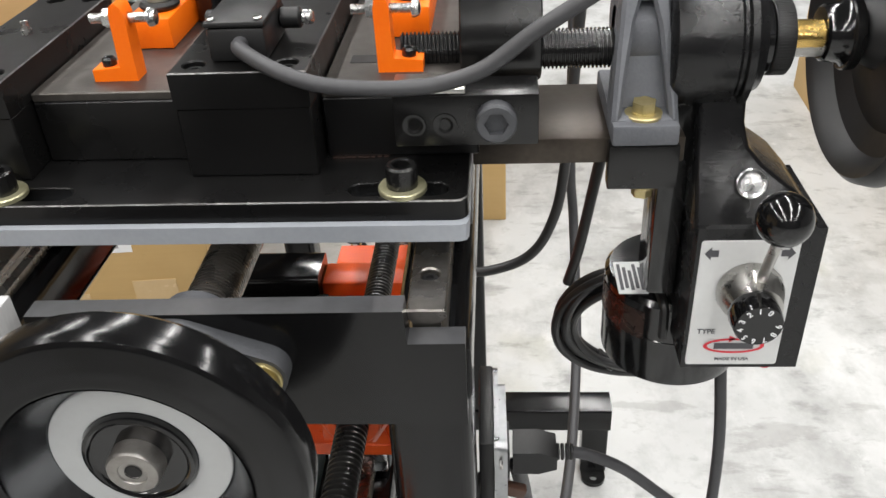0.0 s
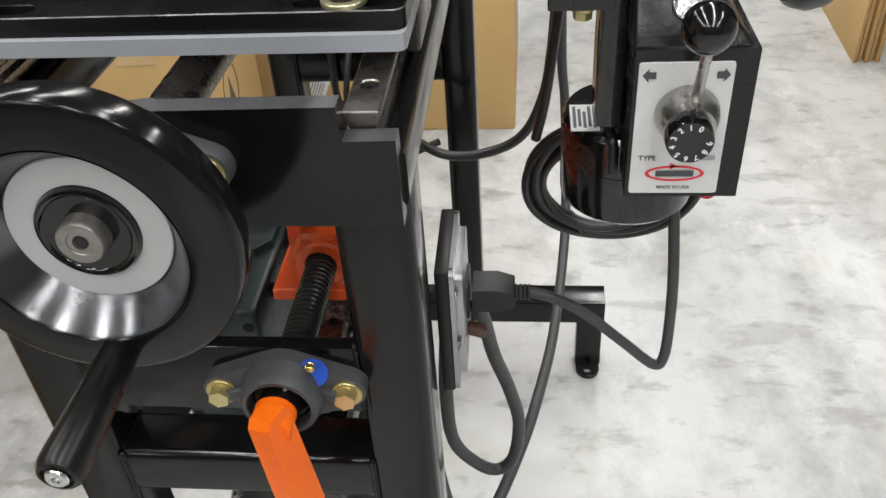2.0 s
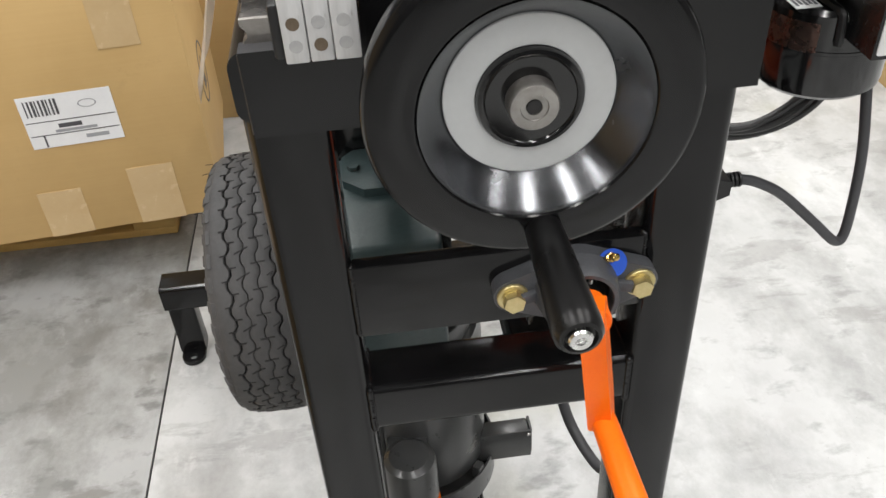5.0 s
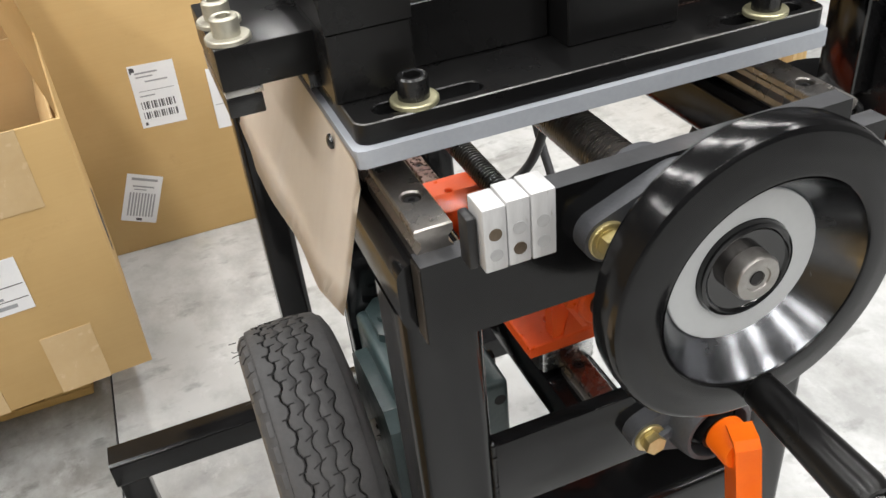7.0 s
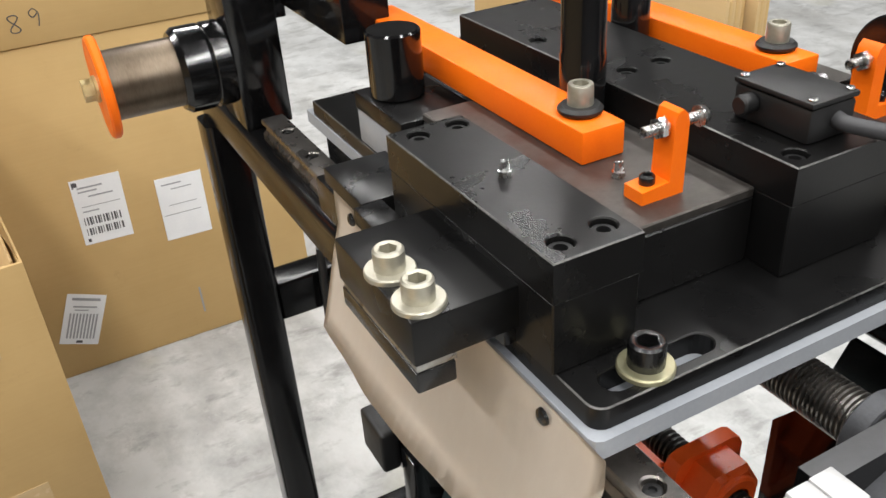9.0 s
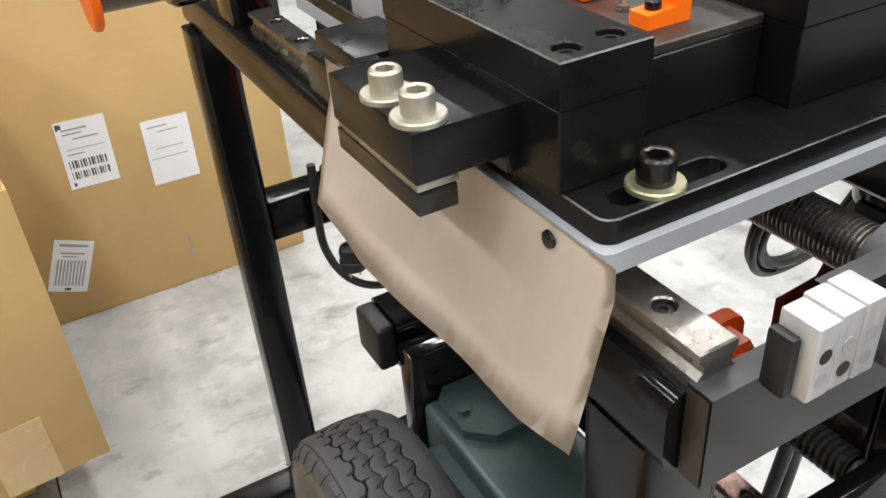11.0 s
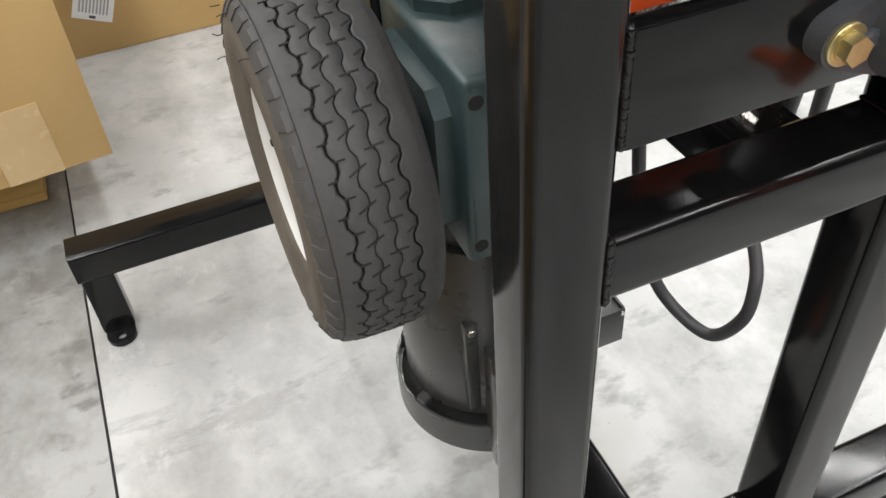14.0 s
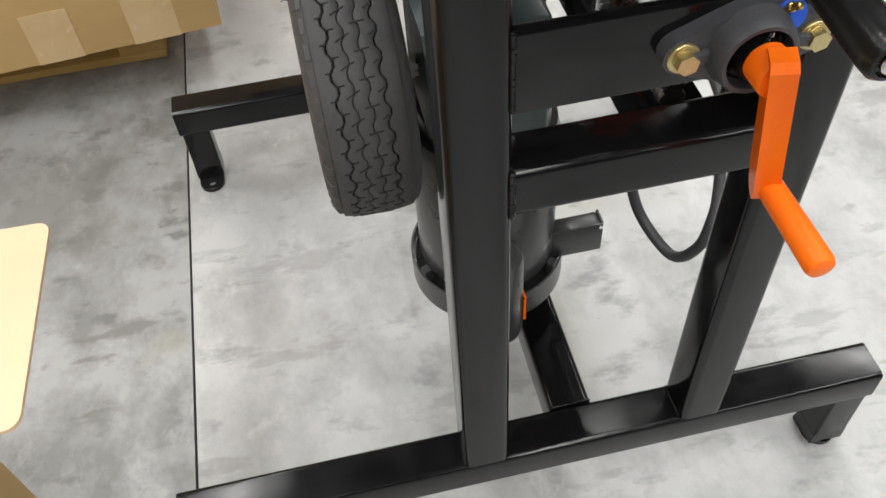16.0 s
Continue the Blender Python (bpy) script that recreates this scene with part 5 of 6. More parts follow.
part("dial_base", lathe([(0, 0), (0.027, 0), (0.027, 0.004), (0.0215, 0.006), (0.0215, 0.009), (0, 0.009)], (0.4695, FY, FZ + 0.006), "x", 48), GLOSS, pf)
bm = lathe([(0, 0), (0.0215, 0), (0.0222, 0.001), (0.0222, 0.010), (0.0215, 0.011), (0, 0.011)], (0.4795, FY, FZ + 0.006), "x", 72)
for k in range(84):
    a = 2 * math.pi * k / 84
    box(0.4803, 0.4897, FY + 0.0222 * math.cos(a) - 0.0003, FY + 0.0222 * math.cos(a) + 0.0003, FZ + 0.006 + 0.0222 * math.sin(a) - 0.0003, FZ + 0.006 + 0.0222 * math.sin(a) + 0.0003, 0, 1, bm, Matrix.Rotation(a, 4, "X"))
part("dial_collar", bm, DULL, pf, "finely knurled black dial collar")
part("brass_bush", rod(0.0095, (0.4905, FY, FZ + 0.006), 0.021, "x"), BRASS, pf, "polished brass bush")

# white control panel with its print
pan = part("panel", extrude(rounded(0.0585, 0.0965, 0.002, 3), 0.0012, (PX0 + 0.0025, PY - 0.0011, PZ0 + 0.0035), XZ, 0, 1), WHITE, pf, "white control panel with red and black print")
PCX = PX0 + 0.0025 + 0.0585 / 2


def text_on(name, body, size, at, mat, parent, align="CENTER"):
    cu = bpy.data.curves.new(name, "FONT")
    cu.offset = size * 0.022
    cu.body, cu.size, cu.align_x, cu.align_y, cu.extrude = body, size, align, "CENTER", 0.0
    ob = bpy.data.objects.new(name, cu)
    scene.collection.objects.link(ob)
    dg = bpy.context.evaluated_depsgraph_get()
    me = bpy.data.meshes.new_from_object(ob.evaluated_get(dg))
    bpy.data.objects.remove(ob)
    me.materials.clear()
    me.materials.append(mat)
    me.transform(Matrix.Rotation(math.pi / 2, 4, "X"))
    out = new(name, me)
    out.location = Vector(at) - WHERE[parent]
    WHERE[out] = Vector(at)
    out.parent = parent
    return out


FRONT = PY - 0.0022
bm = bmesh.new()
ov = [(0.0195 * math.cos(2 * math.pi * k / 48), 0.0062 * math.sin(2 * math.pi * k / 48)) for k in range(48)]
iv = [(0.0170 * math.cos(2 * math.pi * k / 48), 0.0046 * math.sin(2 * math.pi * k / 48)) for k in range(48)]
oo = [bm.verts.new((PCX + x, FRONT + 0.0006, PZ0 + 0.0195 + z)) for x, z in ov]
ii = [bm.verts.new((PCX + x, FRONT + 0.0006, PZ0 + 0.0195 + z)) for x, z in iv]
for k in range(48):
    j = (k + 1) % 48
    bm.faces.new((oo[k], oo[j], ii[j], ii[k]))
vs = [bm.verts.new((PCX + x, FRONT + 0.0006, PZ0 + z)) for x, z in ((0.0015, 0.0252), (-0.0035, 0.0280), (-0.0035, 0.0224))]
bm.faces.new(vs)
part("red_oval", bm, REDINK, pan, "red printed oval with an arrow", smooth=False)
part("printed_bar", box(PCX - 0.0125, PCX + 0.0125, FRONT + 0.0002, FRONT + 0.0006, PZ0 + 0.0172, PZ0 + 0.0218), INK, pan, "dark printed bar inside the oval", smooth=False)
text_on("panel_text", "TYPE", 0.0052, (PCX - 0.019, FRONT + 0.0005, PZ0 + 0.0315), INK, pan)
text_on("panel_text", "MADE IN USA", 0.0036, (PCX, FRONT + 0.0005, PZ0 + 0.0085), INK, pan)
bm = box(PCX + 0.012, PCX + 0.025, FRONT + 0.0002, FRONT + 0.0006, PZ0 + 0.030, PZ0 + 0.0335)
part("printed_bar", bm, INKG, pan, "small unreadable print", smooth=False)
for s in (-1, 1):
    bm = bmesh.new()
    vs = [bm.verts.new((PCX + s * (0.0215 + dx), FRONT + 0.0006, PZ0 + 0.0915 + dz)) for dx, dz in ((0.0055, 0), (0.0015, 0.0048), (0.0015, 0.0024), (-0.003, 0.0024), (-0.003, -0.0024), (0.0015, -0.0024), (0.0015, -0.0048))]
    bm.faces.new(vs)
    part("arrow", bm, INK, pan, "black printed arrow", smooth=False)
KX, KZ = PCX + 0.003, PZ0 + 0.0650
part("lever_boss", lathe([(0, 0), (0.0200, 0), (0.0205, -0.002), (0.0195, -0.008), (0.0165, -0.0160), (0.0150, -0.0215), (0, -0.0215)], (KX, PY - 0.002, KZ), "y", 56), STEEL, pf, "spun steel lever boss")
knob = part("speed_knob", lathe([(0, 0), (0.0148, 0), (0.0152, -0.002), (0.0146, -0.013), (0.0138, -0.0145), (0, -0.0145)], (KX - 0.0025, PY - 0.0230, KZ - 0.001), "y", 48), GLOSS, pf, "black speed knob with white figures")
for k, ch in enumerate("0123456789"):
    a = math.radians(62 + 33 * k)
    o = text_on("figure", ch, 0.0052, (KX - 0.0025 + 0.0108 * math.cos(a), PY - 0.0378, KZ - 0.001 + 0.0108 * math.sin(a)), PAPER, knob)
    o.rotation_euler = (0, -(a - math.pi / 2), 0)
lv0, lv1 = Vector((KX + 0.002, PY - 0.012, KZ + 0.010)), Vector((KX + 0.001, PY - 0.036, KZ + 0.066))
part("lever", cable([lv0, lv1], 0.0033, 1, 16, smoothed=False), STEEL, pf)
bm = bmesh.new()
bmesh.ops.create_uvsphere(bm, u_segments=40, v_segments=24, radius=0.0152)
bmesh.ops.translate(bm, verts=bm.verts, vec=lv1 + Vector((-0.003, -0.006, 0.009)))
part("ball_knob", bm, GLOSS, pf, "glossy black ball knob")
part("oval_badge", lathe([(0, 0), (0.009, 0), (0.009, 0.0012), (0.0082, 0.0016), (0.0065, 0.0012), (0.0062, 0.0008), (0.0022, 0.0008), (0, 0.0012)], (PX0 + 0.0300, PY + 0.0130, PZ0 + 0.1315), "z", 36, turn=Matrix.Rotation(1.12, 4, "X")), BRIGHT, pf, "round silver badge")
part("reset_button", rod(0.0055, (PX0 + 0.058, PY + 0.012, PZ0 - 0.0075), 0.009, "z", 0.001, 20), REDINK, pf, "small red reset button")
# motor can
CX, CY = 0.4520, 0.171
part("motor_can", lathe([(0.0, 0), (0.047, 0), (0.051, 0.004), (0.052, 0.010), (0.052, 0.040), (0.0525, 0.0405), (0.0525, 0.043), (0.052, 0.0435), (0.052, 0.0715), (0.049, 0.0755), (0.0, 0.0755)], (CX, CY, 0.7635), "z", 64), GLOSS, pf, "glossy black motor can")
part("can_label", box(0.4055, 0.4265, 0.136, 0.176, 0.8392, 0.8400, 0.0003, 1), WHITE, pf, "white rating plate with dense black print")
for k in range(5):
    bm = box(0.4075 + 0.0037 * k, 0.4099 + 0.0037 * k, 0.140 + 0.002 * (k % 2), 0.172 - 0.004 * (k % 3), 0.8401, 0.8404)
    part("printed_bar", bm, INK, pf, smooth=False)
part("can_label", box(0.4415, 0.4560, 0.145, 0.176, 0.8392, 0.8400, 0.0003, 1), RING, pf, "small grey rating plate")
for k in range(3):
    part("printed_bar", box(0.4435 + 0.004 * k, 0.4455 + 0.004 * k, 0.149, 0.172, 0.8401, 0.8404), INK, pf, smooth=False)
bm = bmesh.new()
arc = []
for k in range(15):
    a = math.radians(175 + 62 * k / 14)
    arc.append([bm.verts.new((CX + 0.0525 * math.cos(a), CY + 0.0525 * math.sin(a), z)) for z in (0.805, 0.829)])
for a, b in zip(arc, arc[1:]):
    bm.faces.new((a[0], b[0], b[1], a[1]))
bmesh.ops.solidify(bm, geom=bm.faces[:], thickness=0.0004)
part("red_band", bm, REDRAIL, pf, "dark red label on the can")


ridge = cable([(0.4290, 0.178, 0.8405), (0.4325, 0.150, 0.8405), (0.4345, 0.1235, 0.8400), (0.4350, 0.1195, 0.834), (0.4352, 0.1183, 0.815)], 0.0034, 4, 8)
part("lead_clip", ridge, DULL, pf, "black moulded ridge across the can")
part("side_pin", rod(0.0022, (0.4990, 0.097, 0.8475), 0.0175, "x", 0.0005, 12), STEEL, pf, "small bright pin in the housing side")

fw = thing("feed_handwheel", "black dished handwheel on the end of the feed screw", "handwheel", (0.56, FY, FZ))
part("wheel", lathe([(0.0, 0.006), (0.016, 0.006), (0.018, 0.008), (0.022, 0.016), (0.060, 0.026), (0.074, 0.020), (0.080, 0.010), (0.086, 0.006), (0.090, 0.010), (0.092, 0.018), (0.090, 0.026), (0.085, 0.030), (0.070, 0.034), (0.0, 0.034)], (0.5270, FY + 0.004, FZ + 0.006), "x", 80), DULL, fw)
part("hub", lathe([(0.0, 0), (0.015, 0), (0.0165, 0.0015), (0.0175, 0.010), (0.021, 0.014), (0, 0.014)], (0.5112, FY + 0.004, FZ + 0.006), "x", 40), GLOSS, fw)
part("hub_ring", lathe([(0.013, 0), (0.021, 0), (0.022, 0.001), (0.022, 0.006), (0.013, 0.006)], (0.5240, FY + 0.004, FZ + 0.006), "x", 40, close=False), OXIDE, fw)

# ---- switched socket box on the right post ----
sb = thing("socket_box", "black box with a galvanised switch and socket cover on the post", "socket box", (0.3055, 0.066, 0.638))
sb.rotation_euler = (0, 0, math.radians(0.8))
part("back_box", box(0.3055, 0.3162, 0.0665, 0.150, 0.6365, 0.761, 0.0015), DULL, sb)
part("cover", extrude(rounded(0.086, 0.124, 0.007), 0.0035, (0.3164, 0.065, 0.6372), YZ, 0.0018, 2), GALV, sb, "galvanised pressed steel cover")
part("raised_face", extrude(rounded(0.070, 0.104, 0.008), 0.0060, (0.3197, 0.0735, 0.6475), YZ, 0.0028, 2), GALV, sb)
part("socket_face", extrude(rounded(0.036, 0.038, 0.008), 0.003, (0.3250, 0.099, 0.682), YZ, 0.001, 1), DULL, sb, "black socket face")
part("toggle", box(0.3240, 0.3410, 0.105, 0.114, 0.660, 0.670, 0.0015, 2, turn=Matrix.Rotation(0.35, 4, "Y")), BROWN, sb, "brown toggle switch")
for z in (0.737, 0.684):
    part("cover_screw", rod(0.0035, (0.3194, 0.0695, z), 0.003, "x", 0.0010, 14), STEEL, sb)
plug = thing("power_plug", "black moulded power plug in the socket", "plug", (0.35, 0.115, 0.69))
part("body", extrude([(0, -0.011), (0.020, -0.0115), (0.034, -0.0065), (0.034, 0.0065), (0.020, 0.0115), (0, 0.011)], 0.026, (0.3300, 0.104, 0.701), XZ, 0.003, 2), DULL, plug)
for k in range(4):
    part("relief_ring", lathe([(0, 0), (0.0062, 0), (0.0066, 0.0006), (0.0066, 0.0018), (0.0062, 0.0024), (0, 0.0024)], (0.3640 + 0.0035 * k, 0.117, 0.701), "x", 24), DULL, plug)
single("mains_cord", cable([(0.376, 0.117, 0.701), (0.393, 0.118, 0.695), (0.420, 0.120, 0.677), (0.457, 0.121, 0.641), (0.474, 0.122, 0.623), (0.484, 0.123, 0.6145), (0.4905, 0.124, 0.617), (0.4935, 0.127, 0.640), (0.4930, 0.134, 0.700), (0.489, 0.150, 0.766)], 0.0046, 8, 14), CABLE, "grey cord looping from the plug up to the power feed", "cable")
single("supply_cable", cable([(0.333, 0.12, 0.684), (0.338, 0.135, 0.645), (0.344, 0.150, 0.595), (0.357, 0.165, 0.535), (0.366, 0.175, 0.475), (0.360, 0.178, 0.415), (0.342, 0.175, 0.397), (0.320, 0.165, 0.421), (0.300, 0.15, 0.475), (0.298, 0.140, 0.56), (0.304, 0.134, 0.640), (0.311, 0.13, 0.664)], 0.0066, 8, 14), CABLE, "thick grey cable looped below the socket box", "cable")
single("hanging_cable", cable([(0.41, 0.68, 1.0), (0.415, 0.69, 0.86), (0.419, 0.69, 0.65), (0.426, 0.69, 0.566), (0.428, 0.61, 0.46), (0.424, 0.54, 0.415), (0.407, 0.40, 0.384), (0.384, 0.28, 0.384), (0.366, 0.23, 0.361), (0.344, 0.18, 0.34), (0.33, 0.158, 0.324), (0.316, 0.150, 0.290), (0.301, 0.176, 0.25), (0.277, 0.225, 0.275), (0.264, 0.25, 0.33), (0.258, 0.262, 0.40), (0.255, 0.27, 0.48), (0.2525, 0.275, 0.54)], 0.0068, 8, 14), CABLE, "grey cable hanging from the table in a long loop", "cable")
single("motor_cable", cable([(0.415, 0.6, 0.90), (0.403, 0.6, 0.69), (0.388, 0.6, 0.61), (0.360, 0.6, 0.562), (0.311, 0.6, 0.539), (0.262, 0.6, 0.537), (0.224, 0.6, 0.557), (0.18, 0.6, 0.59)], 0.0068, 8, 14), CORD, "black cable curving behind the frame", "cable")

hp = thing("hanging_plug", "black moulded power plug with brass prongs hanging loose behind the guard", "plug", (0.116, 0.66, 0.571))
part("body", lathe([(0, 0), (0.0165, 0), (0.0175, 0.0015), (0.0175, 0.012), (0.0155, 0.014), (0.0165, 0.016), (0.0165, 0.026), (0.0150, 0.030), (0.0090, 0.034), (0, 0.034)], (0.116, 0.66, 0.555), "z", 32), DULL, hp)
for dx in (-0.0065, 0.0065):
    part("prong", box(0.116 + dx - 0.0009, 0.116 + dx + 0.0009, 0.657, 0.663, 0.541, 0.555, 0.0003, 1), BRASS, hp, "flat brass prong")
single("plug_cord", cable([(0.116, 0.66, 0.588), (0.117, 0.668, 0.61), (0.120, 0.690, 0.645), (0.124, 0.72, 0.656), (0.128, 0.755, 0.652), (0.130, 0.775, 0.60)], 0.0045, 8, 12), CORD, "black cord of the hanging plug, laid over the crossbar", "cord")
single("slack_cord", cable([(0.095, 0.70, 0.690), (0.093, 0.70, 0.625), (0.095, 0.70, 0.570), (0.115, 0.70, 0.520), (0.150, 0.70, 0.488), (0.193, 0.70, 0.480), (0.24, 0.70, 0.50)], 0.0055, 8, 12), CORD, "black cord in a slack loop behind the reducer", "cord")

# coiled cord under the feed motor
coil = thing("coiled_cord", "coil of black cord tied up behind the feed motor", "cord", (0.4535, 0.268, 0.711))
for k in range(5):
    pts = []
    for j in range(37):
        a = 2 * math.pi * j / 36
        r = 0.0815 - 0.0042 * k + 0.0022 * math.sin(2 * a + 1.7 * k)
        up = r * math.sin(a)
        pts.append((0.4535 + r * math.cos(a), 0.2640 + 0.0080 * (k % 2) - up * 0.24 + 0.002 * math.sin(3 * a + k), 0.7110 + up * 0.95 + 0.002 * math.sin(2 * a + 2 * k)))
    part("loop", cable(pts, 0.0043, 2, 10), CORD, coil)
tie_ = Matrix.Translation((0.4225, 0.283, 0.652)) @ Matrix.Rotation(math.radians(58), 4, "Y")
bm = bmesh.new()
cable([tie_ @ Vector((0.0125 * math.cos(math.pi * j / 9), 0.0085 * math.sin(math.pi * j / 9), 0)) for j in range(19)], 0.0016, 1, 6, bm, smoothed=False)
part("cable_tie", bm, CORD, coil, "black cable tie")
single("feed_lead", cable([(0.402, 0.20, 0.96), (0.399, 0.215, 0.92), (0.394, 0.235, 0.86), (0.388, 0.252, 0.80), (0.381, 0.262, 0.76)], 0.0045, 8, 12), CORD, "black cord running down to the coil", "cord")

# ---- rear upright with the steel roller ----
up = thing("rear_upright", "black upright at the back of the frame holding a steel roller", "upright", (0.03, 0.6, 0.914))
part("upright", box(0.004, 0.050, 0.572, 0.640, 0.9145, 1.16, 0.002), GLOSS, up)
part("arm", box(0.058, 0.098, 0.43, 0.60, 1.022, 1.072, 0.002), BLACK, up)
part("arm_root", box(0.050, 0.060, 0.575, 0.635, 1.012, 1.082, 0.001), BLACK, up)
part("boss", lathe([(0, 0), (0.037, 0), (0.039, -0.002), (0.039, -0.016), (0.037, -0.018), (0.039, -0.020), (0.039, -0.042), (0.035, -0.047), (0, -0.047)], (0.004, 0.602, 0.975), "x", 48), GLOSS, up)
roller = thing("steel_roller", "bare steel roller with an orange end disc and a zinc bolt", "roller", (-0.06, 0.602, 0.975))
part("barrel", rod(0.031, (-0.103, 0.602, 0.975), 0.073, "x", 0.001, 48), ROLL, roller)
part("disc", rod(0.0455, (-0.1115, 0.602, 0.975), 0.0085, "x", 0.002, 48), ORANGE, roller, "orange end disc")
hex_bolt((-0.1115, 0.602, 0.975), 0.0100, roller, "x", ZINC, 1.2, flip=True)
rs = thing("rear_stop_block", "dark reddish-black stop block across the rail", "stop block", (0.07, 0.42, 0.92))
part("block", box(0.042, 0.075, 0.36, 0.46, 0.914, 0.948, 0.002), OXIDE, rs)

# ---- cardboard boxes ----
def face_label(parent, at, w, h, turn, bars, face="x", oval=False):
    """A paper label as a thin sheet with printed bars, lying on a box face. at: its lower left corner."""
    m = Matrix.Translation(at) @ turn
    bm = extrude([(0, 0), (w, 0), (w, h), (0, h)], 0.0008, (0, 0, 0))
    bmesh.ops.transform(bm, matrix=m, verts=bm.verts)
    lab = part("label", bm, PAPER, parent, "white printed paper label", smooth=False)
    for x0, x1, y0, y1, mat in bars:
        bm = extrude([(x0 * w, y0 * h), (x1 * w, y0 * h), (x1 * w, y1 * h), (x0 * w, y1 * h)], 0.0004, (0, 0, 0.0009))
        bmesh.ops.transform(bm, matrix=m, verts=bm.verts)
        part("printed_bar", bm, mat, lab, smooth=False)
    if oval:
        bm = lathe([(w * 0.085, 0), (w * 0.10, 0), (w * 0.10, 0.0004), (w * 0.085, 0.0004), (w * 0.085, 0)], (0, 0, 0), "z", 32, close=False)
        bmesh.ops.transform(bm, matrix=m @ Matrix.Translation((w * 0.72, h * 0.76, 0.0009)) @ Matrix.Diagonal((1, 0.5, 1, 1)), verts=bm.verts)
        part("printed_oval", bm, INKG, lab, smooth=False)
    return lab


def upright(spin=0.0, yaw=0.0):
    """Lays a label on a face that looks towards -y, turned about z by yaw, leaning by spin in its plane."""
    return Matrix.Rotation(yaw, 4, "Z") @ Matrix.Rotation(math.pi / 2, 4, "X") @ Matrix.Rotation(spin, 4, "Z")


barcode = [(0.10 + 0.055 * k, 0.10 + 0.055 * k + 0.018 + 0.012 * (k * 7 % 3), 0.30, 0.42, INK) for k in range(14)]
barcode2 = [(0.10 + 0.055 * k, 0.10 + 0.055 * k + 0.016 + 0.012 * (k * 5 % 3), 0.14, 0.25, INK) for k in range(14)]
smallprint = [(0.12, 0.62, 0.86, 0.885, INKG), (0.12, 0.5, 0.80, 0.822, INKG), (0.30, 0.8, 0.72, 0.742, INKG), (0.12, 0.9, 0.58, 0.59, INKG), (0.12, 0.45, 0.50, 0.52, INKG), (0.06, 0.14, 0.90, 0.96, INK), (0.08, 0.14, 0.04, 0.09, INK)]

big = thing("large_carton", "tall brown cardboard carton with white shipping labels", "cardboard box", (0.0, 1.8, 0))
part("body", box(-0.62, 0.338, 1.612, 2.15, 0.0, 0.757, 0.004), CARD, big)
part("lid", box(-0.625, 0.343, 1.607, 2.155, 0.7573, 0.93, 0.004), CARD, big, "folded top with hand-drawn strokes")
BY = 1.6110
face_label(big, (-0.145, BY, 0.317), 0.1016, 0.1524, upright(-0.03), barcode + barcode2 + smallprint)
face_label(big, (0.023, BY, 0.272), 0.1016, 0.1524, upright(-0.02), [(0.12, 0.55, 0.88, 0.9, INKG), (0.3, 0.75, 0.80, 0.815, INKG), (0.06, 0.85, 0.40, 0.41, INKG), (0.2, 0.8, 0.55, 0.56, INKG)])
face_label(big, (-0.262, BY, 0.098), 0.083, 0.128, upright(-0.40), [(0.14 + 0.085 * k, 0.14 + 0.085 * k + 0.045, 0.12, 0.62, INKG) for k in range(9)] + [(0.14, 0.86, 0.88, 0.93, INKG), (0.20, 0.80, 0.74, 0.77, INKG), (0.25, 0.60, 0.68, 0.70, INKG), (0.42, 0.58, 0.03, 0.08, INK)])
lp = text_on("label_text", "P", 0.020, (-0.1335, BY - 0.0014, 0.4570), INK, big)
lp.rotation_euler = (0, 0.03, 0)
part("scuff", box(0.062, 0.066, BY - 0.0006, BY + 0.0006, 0.06, 0.13), INKG, big, smooth=False)
five = [(0.9, 1.0), (0.2, 1.0), (0.12, 0.58), (0.5, 0.66), (0.88, 0.40), (0.6, 0.06), (0.05, 0.10)]
eight = [(0.5 + 0.40 * math.sin(2 * a), 0.5 + 0.5 * math.cos(a)) for a in (math.pi * k / 8 for k in range(17))]
nine = [(0.85, 0.78), (0.5, 1.0), (0.12, 0.78), (0.38, 0.52), (0.84, 0.74), (0.80, 0.35), (0.66, 0.0)]
for digit, x, z in ((five, -0.197, 0.784), (eight, -0.156, 0.786), (nine, -0.118, 0.792)):
    part("pen_stroke", cable([(x + 0.022 * u, 1.6068, z + 0.033 * v) for u, v in digit], 0.0011, 5, 6), INK, big)

pallet = thing("pallet", "pale wooden pallet under the open carton", "pallet", (-0.75, 1.4, 0), "pallets")
for k, py in enumerate((1.115, 1.36, 1.61)):
    for kx in (-1.30, -0.86, -0.470):
        part("pallet_block", box(kx, kx + 0.09, py, py + 0.10, 0.018, 0.102, 0.002), WOOD, pallet)
    part("bottom_board", box(-1.30, -0.380, py, py + 0.10, 0.0, 0.0178, 0.002), WOOD, pallet)
    part("stringer_board", box(-1.30, -0.380, py, py + 0.10, 0.1022, 0.120, 0.002), WOOD, pallet)
for k in range(6):
    part("deck_board", box(-1.30 + 0.166 * k, -1.30 + 0.166 * k + 0.09, 1.115, 1.71, 0.1202, 0.136, 0.002), WOOD, pallet)

YAW = 0.09
oc = thing("open_carton", "open brown cardboard carton with tape, labels and bent flaps", "cardboard box", (-0.5, 1.2, 0.138))
O = Matrix.Translation((-0.238, 0.985, 0.138)) @ Matrix.Rotation(YAW, 4, "Z")   # its front right foot; x runs left to right


def at_box(bm, m=None):
    bmesh.ops.transform(bm, matrix=O @ (m or Matrix()), verts=bm.verts)
    return bm


